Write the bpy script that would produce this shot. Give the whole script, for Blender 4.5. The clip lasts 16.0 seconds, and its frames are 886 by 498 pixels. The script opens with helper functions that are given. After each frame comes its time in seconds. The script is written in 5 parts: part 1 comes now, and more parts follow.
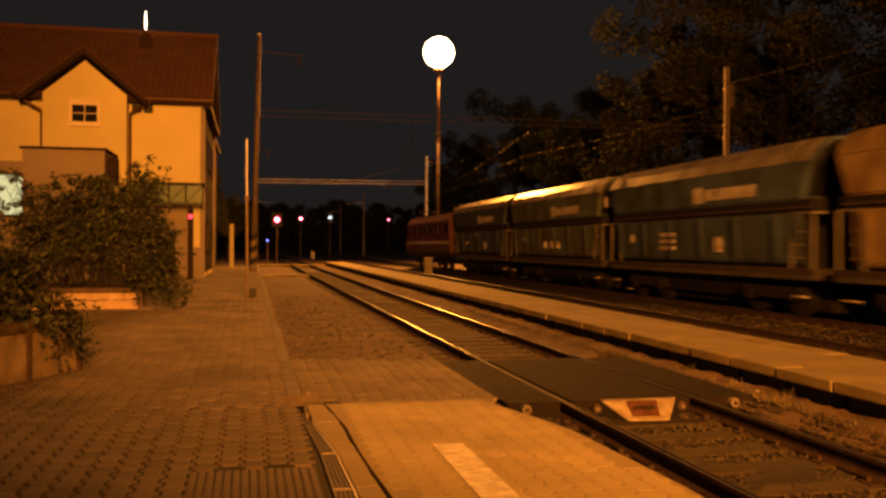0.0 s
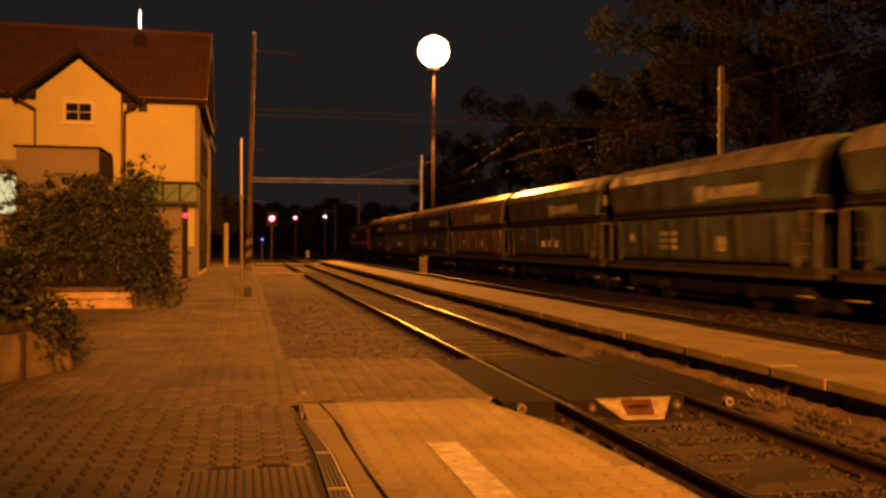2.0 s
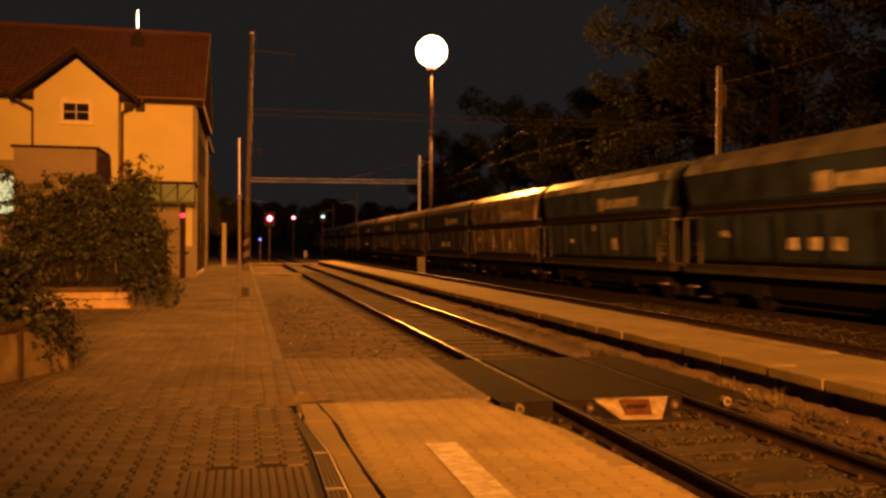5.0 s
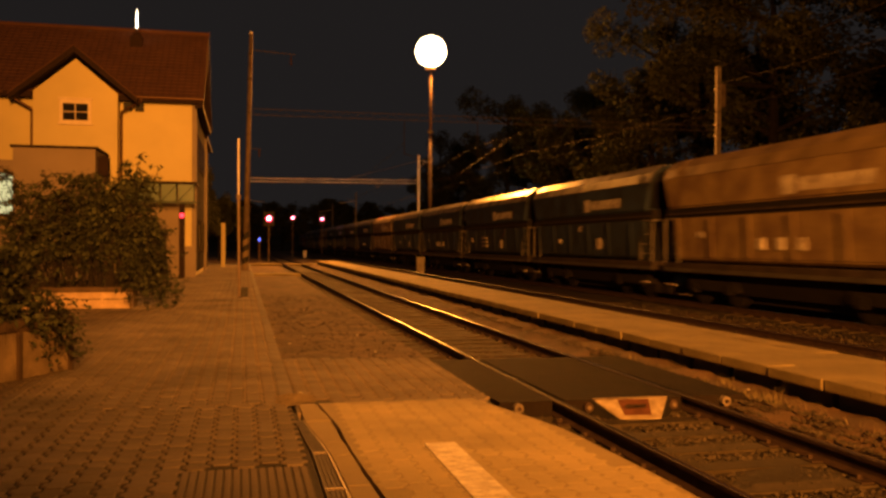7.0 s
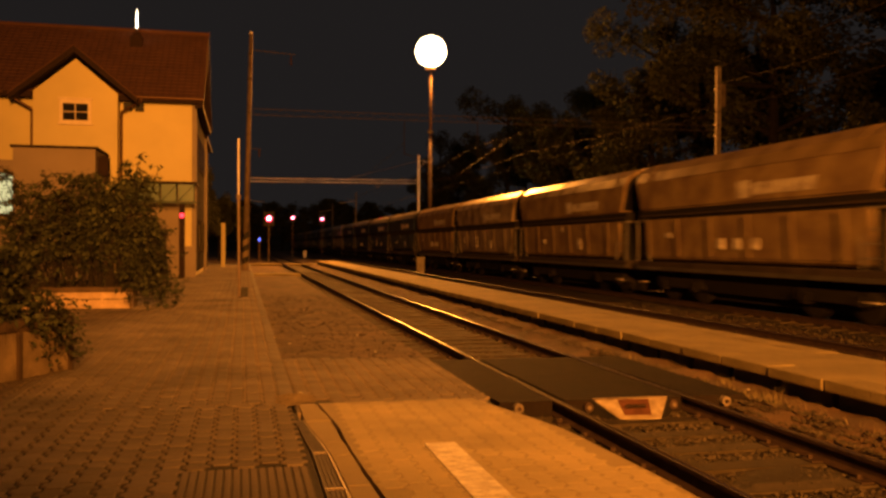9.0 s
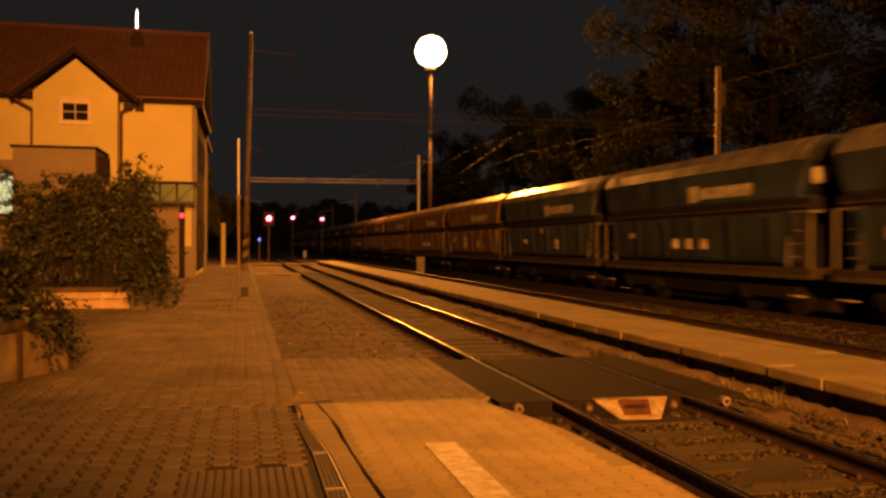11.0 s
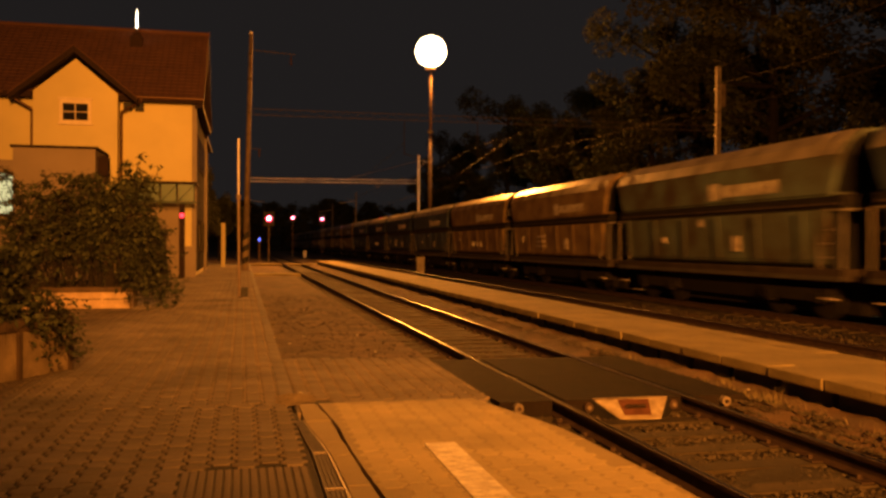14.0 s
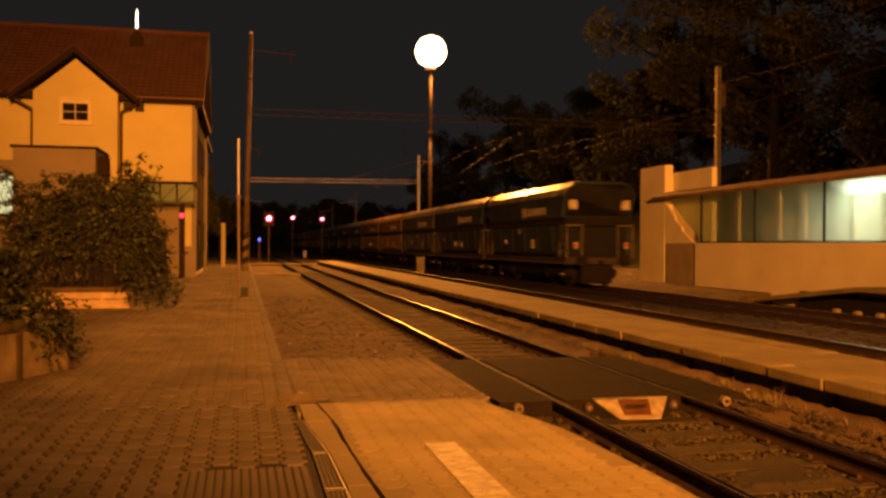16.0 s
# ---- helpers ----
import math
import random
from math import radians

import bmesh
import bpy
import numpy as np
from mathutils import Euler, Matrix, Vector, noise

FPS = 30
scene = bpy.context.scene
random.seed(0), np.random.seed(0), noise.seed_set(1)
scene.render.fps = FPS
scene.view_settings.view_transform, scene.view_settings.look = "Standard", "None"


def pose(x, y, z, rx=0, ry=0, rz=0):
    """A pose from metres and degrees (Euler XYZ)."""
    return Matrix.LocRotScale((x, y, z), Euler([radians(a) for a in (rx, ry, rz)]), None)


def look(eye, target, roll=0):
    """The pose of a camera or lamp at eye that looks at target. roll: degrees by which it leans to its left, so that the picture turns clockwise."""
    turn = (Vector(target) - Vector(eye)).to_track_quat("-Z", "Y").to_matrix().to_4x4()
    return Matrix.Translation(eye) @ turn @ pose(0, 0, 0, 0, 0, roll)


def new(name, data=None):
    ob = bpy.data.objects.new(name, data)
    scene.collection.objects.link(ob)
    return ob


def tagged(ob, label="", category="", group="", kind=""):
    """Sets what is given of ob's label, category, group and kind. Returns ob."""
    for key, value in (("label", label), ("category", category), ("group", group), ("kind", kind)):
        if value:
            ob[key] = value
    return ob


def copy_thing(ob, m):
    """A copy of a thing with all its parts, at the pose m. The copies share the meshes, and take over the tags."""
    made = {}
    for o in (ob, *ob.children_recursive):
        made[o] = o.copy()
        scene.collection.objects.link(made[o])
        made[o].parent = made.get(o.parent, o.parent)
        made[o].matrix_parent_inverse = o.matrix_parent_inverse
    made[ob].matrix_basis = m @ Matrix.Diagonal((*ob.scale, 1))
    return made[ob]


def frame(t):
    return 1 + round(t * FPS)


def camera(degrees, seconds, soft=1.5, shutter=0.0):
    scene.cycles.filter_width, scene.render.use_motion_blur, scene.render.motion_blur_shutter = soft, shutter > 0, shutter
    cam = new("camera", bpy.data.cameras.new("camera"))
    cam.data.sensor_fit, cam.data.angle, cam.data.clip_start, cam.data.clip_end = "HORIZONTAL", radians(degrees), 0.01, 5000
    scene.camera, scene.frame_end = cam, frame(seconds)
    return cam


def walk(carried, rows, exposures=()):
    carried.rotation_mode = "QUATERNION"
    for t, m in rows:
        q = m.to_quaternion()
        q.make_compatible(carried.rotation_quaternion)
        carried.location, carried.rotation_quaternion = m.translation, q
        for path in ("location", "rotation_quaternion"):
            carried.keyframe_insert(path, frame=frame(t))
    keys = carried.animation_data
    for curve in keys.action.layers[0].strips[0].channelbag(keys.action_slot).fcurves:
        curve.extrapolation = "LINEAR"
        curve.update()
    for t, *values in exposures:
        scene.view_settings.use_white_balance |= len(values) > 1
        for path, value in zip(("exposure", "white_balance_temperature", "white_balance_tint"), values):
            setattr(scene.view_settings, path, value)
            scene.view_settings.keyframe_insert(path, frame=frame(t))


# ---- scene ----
# ---- camera ----
EYE = (0.0, 0.0, 1.62)
cam = camera(53.36, 16.0, soft=2.8, shutter=0.6)


def aim(dx, dy):
    """The camera's pose, turned by dx and dy hundredths of a degree from its rest."""
    a, b = radians(12.785 - dx / 100), radians(-0.253 + dy / 100)
    way = Vector((math.sin(a) * math.cos(b), math.cos(a) * math.cos(b), math.sin(b)))
    return look(EYE, Vector(EYE) + 10 * way, 0.344)


walk(cam, [(0.0, aim(51, 6)), (0.5, aim(40, 6)), (1.0, aim(29, 1)), (1.5, aim(23, 0)), (2.0, aim(18, 0)),
           (2.5, aim(12, 0)), (3.0, aim(10, 0)), (3.5, aim(7, 0)), (4.0, aim(6, 0)), (6.5, aim(1, 0)),
           (7.0, aim(0, 0)), (16.0, aim(0, 0))], exposures=((0.0, 5.0), (16.0, 5.0)))

# ---- night sky and lamps ----
world = bpy.data.worlds.new("night")
scene.world = world
world.use_nodes = True
world.node_tree.nodes["Background"].inputs[0].default_value = (0.0108, 0.0092, 0.0090, 1)
world.node_tree.nodes["Background"].inputs[1].default_value = 0.038

SODIUM = (1.0, 0.31, 0.035)


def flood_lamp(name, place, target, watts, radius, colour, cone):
    """A floodlight with a soft-edged cone, aimed at target."""
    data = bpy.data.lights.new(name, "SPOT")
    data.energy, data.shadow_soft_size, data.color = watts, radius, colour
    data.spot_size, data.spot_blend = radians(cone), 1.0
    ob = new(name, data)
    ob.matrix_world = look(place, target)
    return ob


def round_lamp(name, place, watts, radius, colour):
    """Stray light of a lamp head to all sides."""
    data = bpy.data.lights.new(name, "POINT")
    data.energy, data.shadow_soft_size, data.color = watts, radius, colour
    ob = new(name, data)
    ob.location = place
    return ob


flood_lamp("mast_light", (18.6, 90.4, 20.6), (1.0, 14.0, 0.0), 5600, 1.5, SODIUM, 120)
# two unseen lamps behind the camera, added to light house, foreground and train
flood_lamp("unseen_house_light", (2.0, -26.0, 13.0), (-6.6, 42.0, 7.5), 3300, 0.5, SODIUM, 36)
flood_lamp("unseen_platform_light", (2.0, -14.0, 7.0), (7.6, 25.6, 7.0), 3700, 0.4, SODIUM, 56)
round_lamp("mast_glow", (19.4, 90.3, 22.2), 1350, 0.45, SODIUM)

# ---- materials ----


def mat(name, colour, rough=0.8, metal=0.0, scale=6.0, vary=0.25, bump=0.15, fine=60.0, dirt=None, island=0.0, obj=0.0, spec=0.25):
    """A surface with stains and grain at two sizes, in metres; island and obj vary piece by piece."""
    m = bpy.data.materials.new(name)
    m.use_nodes = True
    t = m.node_tree
    N, L = t.nodes, t.links
    b = N["Principled BSDF"]
    b.inputs["Metallic"].default_value = metal
    b.inputs["Specular IOR Level"].default_value = spec
    pos = N.new("ShaderNodeTexCoord")
    big = N.new("ShaderNodeTexNoise")
    big.inputs["Scale"].default_value, big.inputs["Detail"].default_value = scale, 6
    small = N.new("ShaderNodeTexNoise")
    small.inputs["Scale"].default_value, small.inputs["Detail"].default_value = fine, 4
    L.new(pos.outputs["Object"], big.inputs["Vector"])
    L.new(pos.outputs["Object"], small.inputs["Vector"])
    ramp = N.new("ShaderNodeValToRGB")
    low = dirt or tuple(c * (1 - vary) for c in colour)
    high = tuple(min(1, c * (1 + vary)) for c in colour)
    ramp.color_ramp.elements[0].position, ramp.color_ramp.elements[1].position = 0.3, 0.68
    ramp.color_ramp.elements[0].color, ramp.color_ramp.elements[1].color = (*low, 1), (*high, 1)
    L.new(big.outputs["Fac"], ramp.inputs["Fac"])
    grain = N.new("ShaderNodeMapRange")
    grain.inputs["To Min"].default_value, grain.inputs["To Max"].default_value = 1 - vary, 1 + vary
    L.new(small.outputs["Fac"], grain.inputs["Value"])
    last = grain.outputs["Result"]
    for amount, node, out in ((island, "ShaderNodeNewGeometry", "Random Per Island"), (obj, "ShaderNodeObjectInfo", "Random")):
        if amount:
            src = N.new(node)
            r = N.new("ShaderNodeMapRange")
            r.inputs["To Min"].default_value, r.inputs["To Max"].default_value = 1 - amount, 1 + amount
            L.new(src.outputs[out], r.inputs["Value"])
            k = N.new("ShaderNodeMath")
            k.operation = "MULTIPLY"
            L.new(last, k.inputs[0])
            L.new(r.outputs["Result"], k.inputs[1])
            last = k.outputs[0]
    mix = N.new("ShaderNodeVectorMath")
    mix.operation = "SCALE"
    L.new(ramp.outputs["Color"], mix.inputs[0])
    L.new(last, mix.inputs["Scale"])
    L.new(mix.outputs["Vector"], b.inputs["Base Color"])
    rr = N.new("ShaderNodeMapRange")
    rr.inputs["To Min"].default_value, rr.inputs["To Max"].default_value = max(0.03, rough - 0.12), min(1, rough + 0.12)
    L.new(big.outputs["Fac"], rr.inputs["Value"])
    L.new(rr.outputs["Result"], b.inputs["Roughness"])
    if bump:
        bp = N.new("ShaderNodeBump")
        bp.inputs["Strength"].default_value, bp.inputs["Distance"].default_value = bump, 0.02
        L.new(small.outputs["Fac"], bp.inputs["Height"])
        L.new(bp.outputs["Normal"], b.inputs["Normal"])
    return m


def glow(name, colour, strength):
    m = bpy.data.materials.new(name)
    m.use_nodes = True
    b = m.node_tree.nodes["Principled BSDF"]
    b.inputs["Base Color"].default_value = (0.1, 0.1, 0.1, 1)
    b.inputs["Emission Color"].default_value = (*colour, 1)
    b.inputs["Emission Strength"].default_value = strength
    return m


def glassy(name, colour, rough=0.1, alpha=0.35):
    m = bpy.data.materials.new(name)
    m.use_nodes = True
    t = m.node_tree
    b = t.nodes["Principled BSDF"]
    b.inputs["Base Color"].default_value = (*colour, 1)
    b.inputs["Roughness"].default_value = rough
    b.inputs["Transmission Weight"].default_value = alpha
    b.inputs["IOR"].default_value = 1.2
    return m


M_PAVER = mat("concrete_paver", (0.16, 0.128, 0.09), 0.92, scale=0.8, vary=0.36, bump=0.35, fine=90, island=0.16)
M_PAVER_PIECE = mat("concrete_paver_piece", (0.16, 0.128, 0.09), 0.92, scale=0.8, vary=0.36, bump=0.35, fine=90, obj=0.16)
M_JOINT = mat("sandy_joint", (0.032, 0.026, 0.02), 0.95, scale=3, vary=0.3, bump=0.4)
# dark colour stands in for the shadow between the tactile ribs
M_GROOVE = mat("shaded_groove", (0.085, 0.068, 0.05), 0.95, scale=3, vary=0.35, bump=0.4)
M_SLAB = mat("platform_concrete", (0.34, 0.272, 0.14), 0.88, scale=0.9, vary=0.2, bump=0.3, fine=70)
M_SLABBLOCK = mat("pale_paving_block", (0.46, 0.37, 0.185), 0.9, scale=0.9, vary=0.22, bump=0.3, fine=70, island=0.08)
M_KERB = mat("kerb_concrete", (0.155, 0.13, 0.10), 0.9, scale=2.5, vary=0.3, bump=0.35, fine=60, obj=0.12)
M_WHITE = mat("worn_white_paint", (0.78, 0.72, 0.55), 0.75, scale=14, vary=0.15, bump=0.2, dirt=(0.48, 0.4, 0.26))
M_DEFLECT = mat("dirty_white_steel", (0.42, 0.35, 0.24), 0.8, scale=9, vary=0.2, bump=0.15, dirt=(0.25, 0.19, 0.12))
M_SOIL = mat("dirty_gravel", (0.108, 0.07, 0.042), 0.95, scale=1.2, vary=0.45, bump=0.8, fine=45)
M_BALLAST = mat("track_ballast", (0.04, 0.032, 0.021), 0.95, scale=2.0, vary=0.4, bump=1.0, fine=28)
M_SAND = mat("loose_sand", (0.175, 0.135, 0.08), 0.95, scale=5, vary=0.25, bump=0.2, island=0.35)
M_STONE = mat("ballast_stone", (0.058, 0.047, 0.032), 0.92, scale=5, vary=0.3, bump=0.2, island=0.5)
M_SLEEPER = mat("old_sleeper_wood", (0.052, 0.04, 0.024), 0.92, scale=4, vary=0.35, bump=0.5, fine=50, obj=0.25)
M_RAIL = mat("rusty_rail", (0.05, 0.032, 0.024), 0.75, 0.2, scale=8, vary=0.35, bump=0.3)
M_RAILHEAD = mat("polished_rail_head", (0.6, 0.65, 0.72), 0.15, 1.0, scale=5, vary=0.15, bump=0.02)
M_RUBBER = mat("crossing_rubber", (0.017, 0.013, 0.011), 0.9, scale=2, vary=0.3, bump=0.4, fine=70, spec=0.05)
M_ISLAND = mat("island_concrete", (0.24, 0.195, 0.095), 0.92, scale=0.9, vary=0.3, bump=0.7, fine=32)
M_PLASTER = mat("yellow_plaster", (0.6, 0.525, 0.265), 0.9, scale=0.6, vary=0.07, bump=0.15, fine=80)
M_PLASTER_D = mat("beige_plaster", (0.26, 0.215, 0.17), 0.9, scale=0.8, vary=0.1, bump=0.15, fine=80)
# house side walls: the shade on them is put into this dark colour
M_SIDESHADE = mat("shade_dark_side", (0.026, 0.019, 0.013), 0.95, scale=2, vary=0.35, bump=0.3, spec=0.02)
M_TRIMW = mat("white_trim", (0.7, 0.6, 0.42), 0.7, scale=4, vary=0.08, bump=0.05)
M_TILE = mat("red_roof_tile", (0.084, 0.041, 0.027), 0.85, scale=1.2, vary=0.15, bump=0.3, fine=30, island=0.05)
M_SOFFIT = mat("dark_stained_wood", (0.022, 0.012, 0.008), 0.85, scale=4, vary=0.3, bump=0.2)
M_COPPER = mat("brown_gutter_metal", (0.09, 0.05, 0.03), 0.5, 0.6, scale=6, vary=0.2, bump=0.05)
M_DARKGLASS = mat("dark_window_glass", (0.015, 0.015, 0.014), 0.08, scale=2, vary=0.2, bump=0.0)
M_CANOPY = glassy("canopy_glass", (0.16, 0.24, 0.2), 0.25, 0.25)
M_GREENMETAL = mat("dark_green_steel", (0.03, 0.045, 0.04), 0.5, 0.3, scale=8, vary=0.2, bump=0.05)
M_MAST = mat("galvanised_mast", (0.8, 0.76, 0.7), 0.6, 0.0, scale=3, vary=0.25, bump=0.15)
M_MASTD = mat("weathered_steel_mast", (0.16, 0.12, 0.09), 0.6, 0.4, scale=3, vary=0.3, bump=0.15)
M_MASTL = mat("rusty_brown_mast", (0.14, 0.105, 0.075), 0.7, 0.2, scale=3, vary=0.35, bump=0.15)
M_BEAM = mat("sooty_beam_steel", (0.06, 0.05, 0.04), 0.8, 0.0, scale=3, vary=0.3, bump=0.1)
M_CONC = mat("mast_concrete", (0.28, 0.24, 0.18), 0.85, scale=2.5, vary=0.2, bump=0.25)
M_BLACK = mat("black_paint", (0.02, 0.018, 0.016), 0.6, scale=6, vary=0.3, bump=0.1)
M_STRIPE = mat("faded_pale_stripe", (0.2, 0.15, 0.09), 0.7, scale=6, vary=0.25, bump=0.1)
M_WIRE = mat("copper_wire", (0.016, 0.013, 0.011), 0.8, 0.0, scale=10, vary=0.2, bump=0.0)
M_PORCELAIN = mat("brown_porcelain", (0.05, 0.03, 0.022), 0.25, scale=8, vary=0.2, bump=0.0)
M_BARK = mat("bark", (0.018, 0.014, 0.011), 0.9, scale=5, vary=0.35, bump=0.7)
M_LEAF = mat("shrub_leaf", (0.043, 0.05, 0.025), 0.7, scale=2.0, vary=0.5, bump=0.1, island=0.55)
M_TREELEAF = mat("tree_leaf", (0.068, 0.075, 0.04), 1.0, scale=0.3, vary=0.3, bump=0.0, island=0.25, spec=0.0)
M_GRASS = mat("dry_grass", (0.16, 0.13, 0.06), 0.85, scale=3, vary=0.35, bump=0.0, island=0.4)
M_PLANTER = mat("planter_concrete", (0.26, 0.2, 0.12), 0.9, scale=3, vary=0.3, bump=0.5, fine=50, dirt=(0.12, 0.09, 0.06))
# lit copy of the planter concrete: strong lamplight is put into the colour
M_PLANTERLIT = mat("lamplit_planter_concrete", (0.42, 0.31, 0.2), 0.9, scale=3, vary=0.25, bump=0.4, fine=50, dirt=(0.25, 0.18, 0.11))
M_PLANTERRIM = mat("planter_rim", (0.08, 0.055, 0.035), 0.9, scale=4, vary=0.35, bump=0.4)
M_EARTH = mat("planter_earth", (0.05, 0.035, 0.025), 0.95, scale=6, vary=0.4, bump=0.8)
M_DRAINRIM = mat("worn_drain_rim", (0.3, 0.24, 0.16), 0.6, 0.2, scale=9, vary=0.3, bump=0.1)
M_STEEL = mat("drain_steel", (0.12, 0.1, 0.08), 0.8, 0.0, scale=8, vary=0.3, bump=0.1)
M_SIGN = mat("faded_red_sign", (0.13, 0.055, 0.03), 0.7, scale=10, vary=0.3, bump=0.1)
M_WALLR = mat("shelter_plaster", (0.8, 0.72, 0.54), 0.9, scale=0.8, vary=0.08, bump=0.15, fine=70)
M_BASE = mat("dull_painted_base", (0.34, 0.27, 0.2), 0.9, scale=1.5, vary=0.14, bump=0.15)
M_WALLG = mat("grey_concrete", (0.16, 0.14, 0.11), 0.9, scale=0.8, vary=0.12, bump=0.15)
M_ROOFEDGE = mat("brown_roof_edge", (0.2, 0.13, 0.08), 0.7, scale=3, vary=0.25, bump=0.2)
M_INNER = mat("shelter_inner_tiles", (0.5, 0.52, 0.42), 0.6, scale=2, vary=0.06, bump=0.05)
M_HILL = mat("wooded_ground", (0.03, 0.032, 0.018), 0.95, scale=0.4, vary=0.4, bump=0.6, fine=4)
G_SODIUM = glow("sodium_glow", (1.0, 0.62, 0.25), 1.0)
G_RED = glow("red_signal_glow", (1.0, 0.008, 0.03), 0.13)
G_REDCORE = glow("red_signal_core", (1.0, 0.3, 0.42), 0.5)
G_REDS = glow("red_lamp_glow", (1.0, 0.02, 0.04), 0.16)
G_WHITE = glow("white_signal_glow", (0.75, 0.95, 1.0), 0.06)
G_BLUE = glow("blue_signal_glow", (0.10, 0.16, 1.0), 0.15)
G_TUBE = glow("fluorescent_tube", (1.0, 0.97, 0.74), 0.2)
G_FLAME = glow("roof_spindle_glow", (1.0, 0.72, 0.42), 0.35)
G_WINDOW = glow("lit_window", (0.95, 1.0, 0.5), 0.02)

# ---- mesh helpers ----


def mesh_from(name, bm, material):
    me = bpy.data.meshes.new(name)
    bm.to_mesh(me)
    bm.free()
    me.materials.append(material)
    return me


def part(name, bm, material, parent=None, label="", at=None, smooth=False):
    """Links a bmesh (or mesh) as one object under a thing or part."""
    me = mesh_from(name, bm, material) if isinstance(bm, bmesh.types.BMesh) else bm
    if smooth:
        for p in me.polygons:
            p.use_smooth = True
    ob = new(name, me)
    ob.parent = parent
    if at is not None:
        ob.location = at
    if label:
        tagged(ob, label)
    return ob


def thing(name, at, label, category, group="", kind="", turn=0.0):
    ob = new(name)
    ob.location, ob.rotation_euler = at, (0, 0, radians(turn))
    ob.empty_display_size = 0.1
    return tagged(ob, label, category, group, kind)


def box(x0, x1, y0, y1, z0, z1, bevel=0.0, bm=None):
    one = bmesh.new()
    bmesh.ops.create_cube(one, size=1.0)
    for v in one.verts:
        v.co = Vector((x0 + (v.co.x + 0.5) * (x1 - x0), y0 + (v.co.y + 0.5) * (y1 - y0), z0 + (v.co.z + 0.5) * (z1 - z0)))
    if bevel:
        bmesh.ops.bevel(one, geom=one.edges[:], offset=bevel, segments=2, affect="EDGES", profile=0.6)
    return join(bm, one)


def join(bm, one):
    if bm is None:
        return one
    me = bpy.data.meshes.new("tmp")
    one.to_mesh(me)
    one.free()
    bm.from_mesh(me)
    bpy.data.meshes.remove(me)
    return bm


def tube(p0, p1, r0, r1=None, seg=10, bm=None):
    """A tapered rod from p0 to p1."""
    p0, p1 = Vector(p0), Vector(p1)
    one = bmesh.new()
    d = (p1 - p0).length
    bmesh.ops.create_cone(one, cap_ends=True, segments=seg, radius1=r0, radius2=r0 if r1 is None else r1, depth=d)
    turn = (p1 - p0).to_track_quat("Z", "Y").to_matrix().to_4x4()
    bmesh.ops.transform(one, matrix=Matrix.Translation((p0 + p1) / 2) @ turn, verts=one.verts)
    return join(bm, one)


def prism(profile, y0, y1, bm=None, axis="y"):
    """A closed profile of (a, z), drawn out along y (a is x) or along x (a is y)."""
    one = bmesh.new()
    put = (lambda a, z, s: (a, s, z)) if axis == "y" else (lambda a, z, s: (s, a, z))
    front = [one.verts.new(put(a, z, y0)) for a, z in profile]
    back = [one.verts.new(put(a, z, y1)) for a, z in profile]
    n = len(profile)
    one.faces.new(front)
    one.faces.new(back[::-1])
    for i in range(n):
        one.faces.new((front[i], back[i], back[(i + 1) % n], front[(i + 1) % n]))
    bmesh.ops.recalc_face_normals(one, faces=one.faces[:])
    return join(bm, one)


def ball(at, r, sub=2, squash=(1, 1, 1), bm=None):
    one = bmesh.new()
    bmesh.ops.create_icosphere(one, subdivisions=sub, radius=r)
    for v in one.verts:
        v.co = Vector((v.co.x * squash[0], v.co.y * squash[1], v.co.z * squash[2])) + Vector(at)
    return join(bm, one)


def sheet(name, material, x0, x1, y0, y1, z, step, rough=0.02, rise=None):
    """An uneven sheet of ground on a grid."""
    xs = np.linspace(x0, x1, max(2, int((x1 - x0) / step) + 1))
    ys = np.linspace(y0, y1, max(2, int((y1 - y0) / step) + 1))
    verts = []
    for y in ys:
        for x in xs:
            h = z + (rise(x, y) if rise else 0) + rough * noise.noise((x * 1.7, y * 1.7, 3.1)) + rough * 0.6 * noise.noise((x * 7, y * 7, 1.0))
            verts.append((x, y, h))
    w = len(xs)
    faces = [(j * w + i, j * w + i + 1, (j + 1) * w + i + 1, (j + 1) * w + i) for j in range(len(ys) - 1) for i in range(w - 1)]
    me = bpy.data.meshes.new(name)
    me.from_pydata(verts, [], faces)
    me.materials.append(material)
    for p in me.polygons:
        p.use_smooth = True
    return me


def leaves(points, size, seed, droop=0.4):
    """Small folded leaves at the points, as one mesh."""
    rng = random.Random(seed)
    verts, faces = [], []
    for p in points:
        s = size * rng.uniform(0.6, 1.35)
        a, tilt = rng.uniform(0, 6.283), rng.uniform(-0.9, 0.5) - droop
        fwd = Vector((math.cos(a) * math.cos(tilt), math.sin(a) * math.cos(tilt), math.sin(tilt)))
        side = fwd.cross(Vector((0, 0, 1))).normalized() * s * rng.uniform(0.3, 0.5)
        up = side.cross(fwd).normalized() * s * 0.12
        n = len(verts)
        p = Vector(p)
        verts += [p, p + fwd * s * 0.45 + side + up, p + fwd * s, p + fwd * s * 0.45 - side + up]
        faces += [(n, n + 1, n + 2), (n, n + 2, n + 3)]
    me = bpy.data.meshes.new("leaves")
    me.from_pydata([tuple(v) for v in verts], [], faces)
    return me


# ---- ground and tracks ----


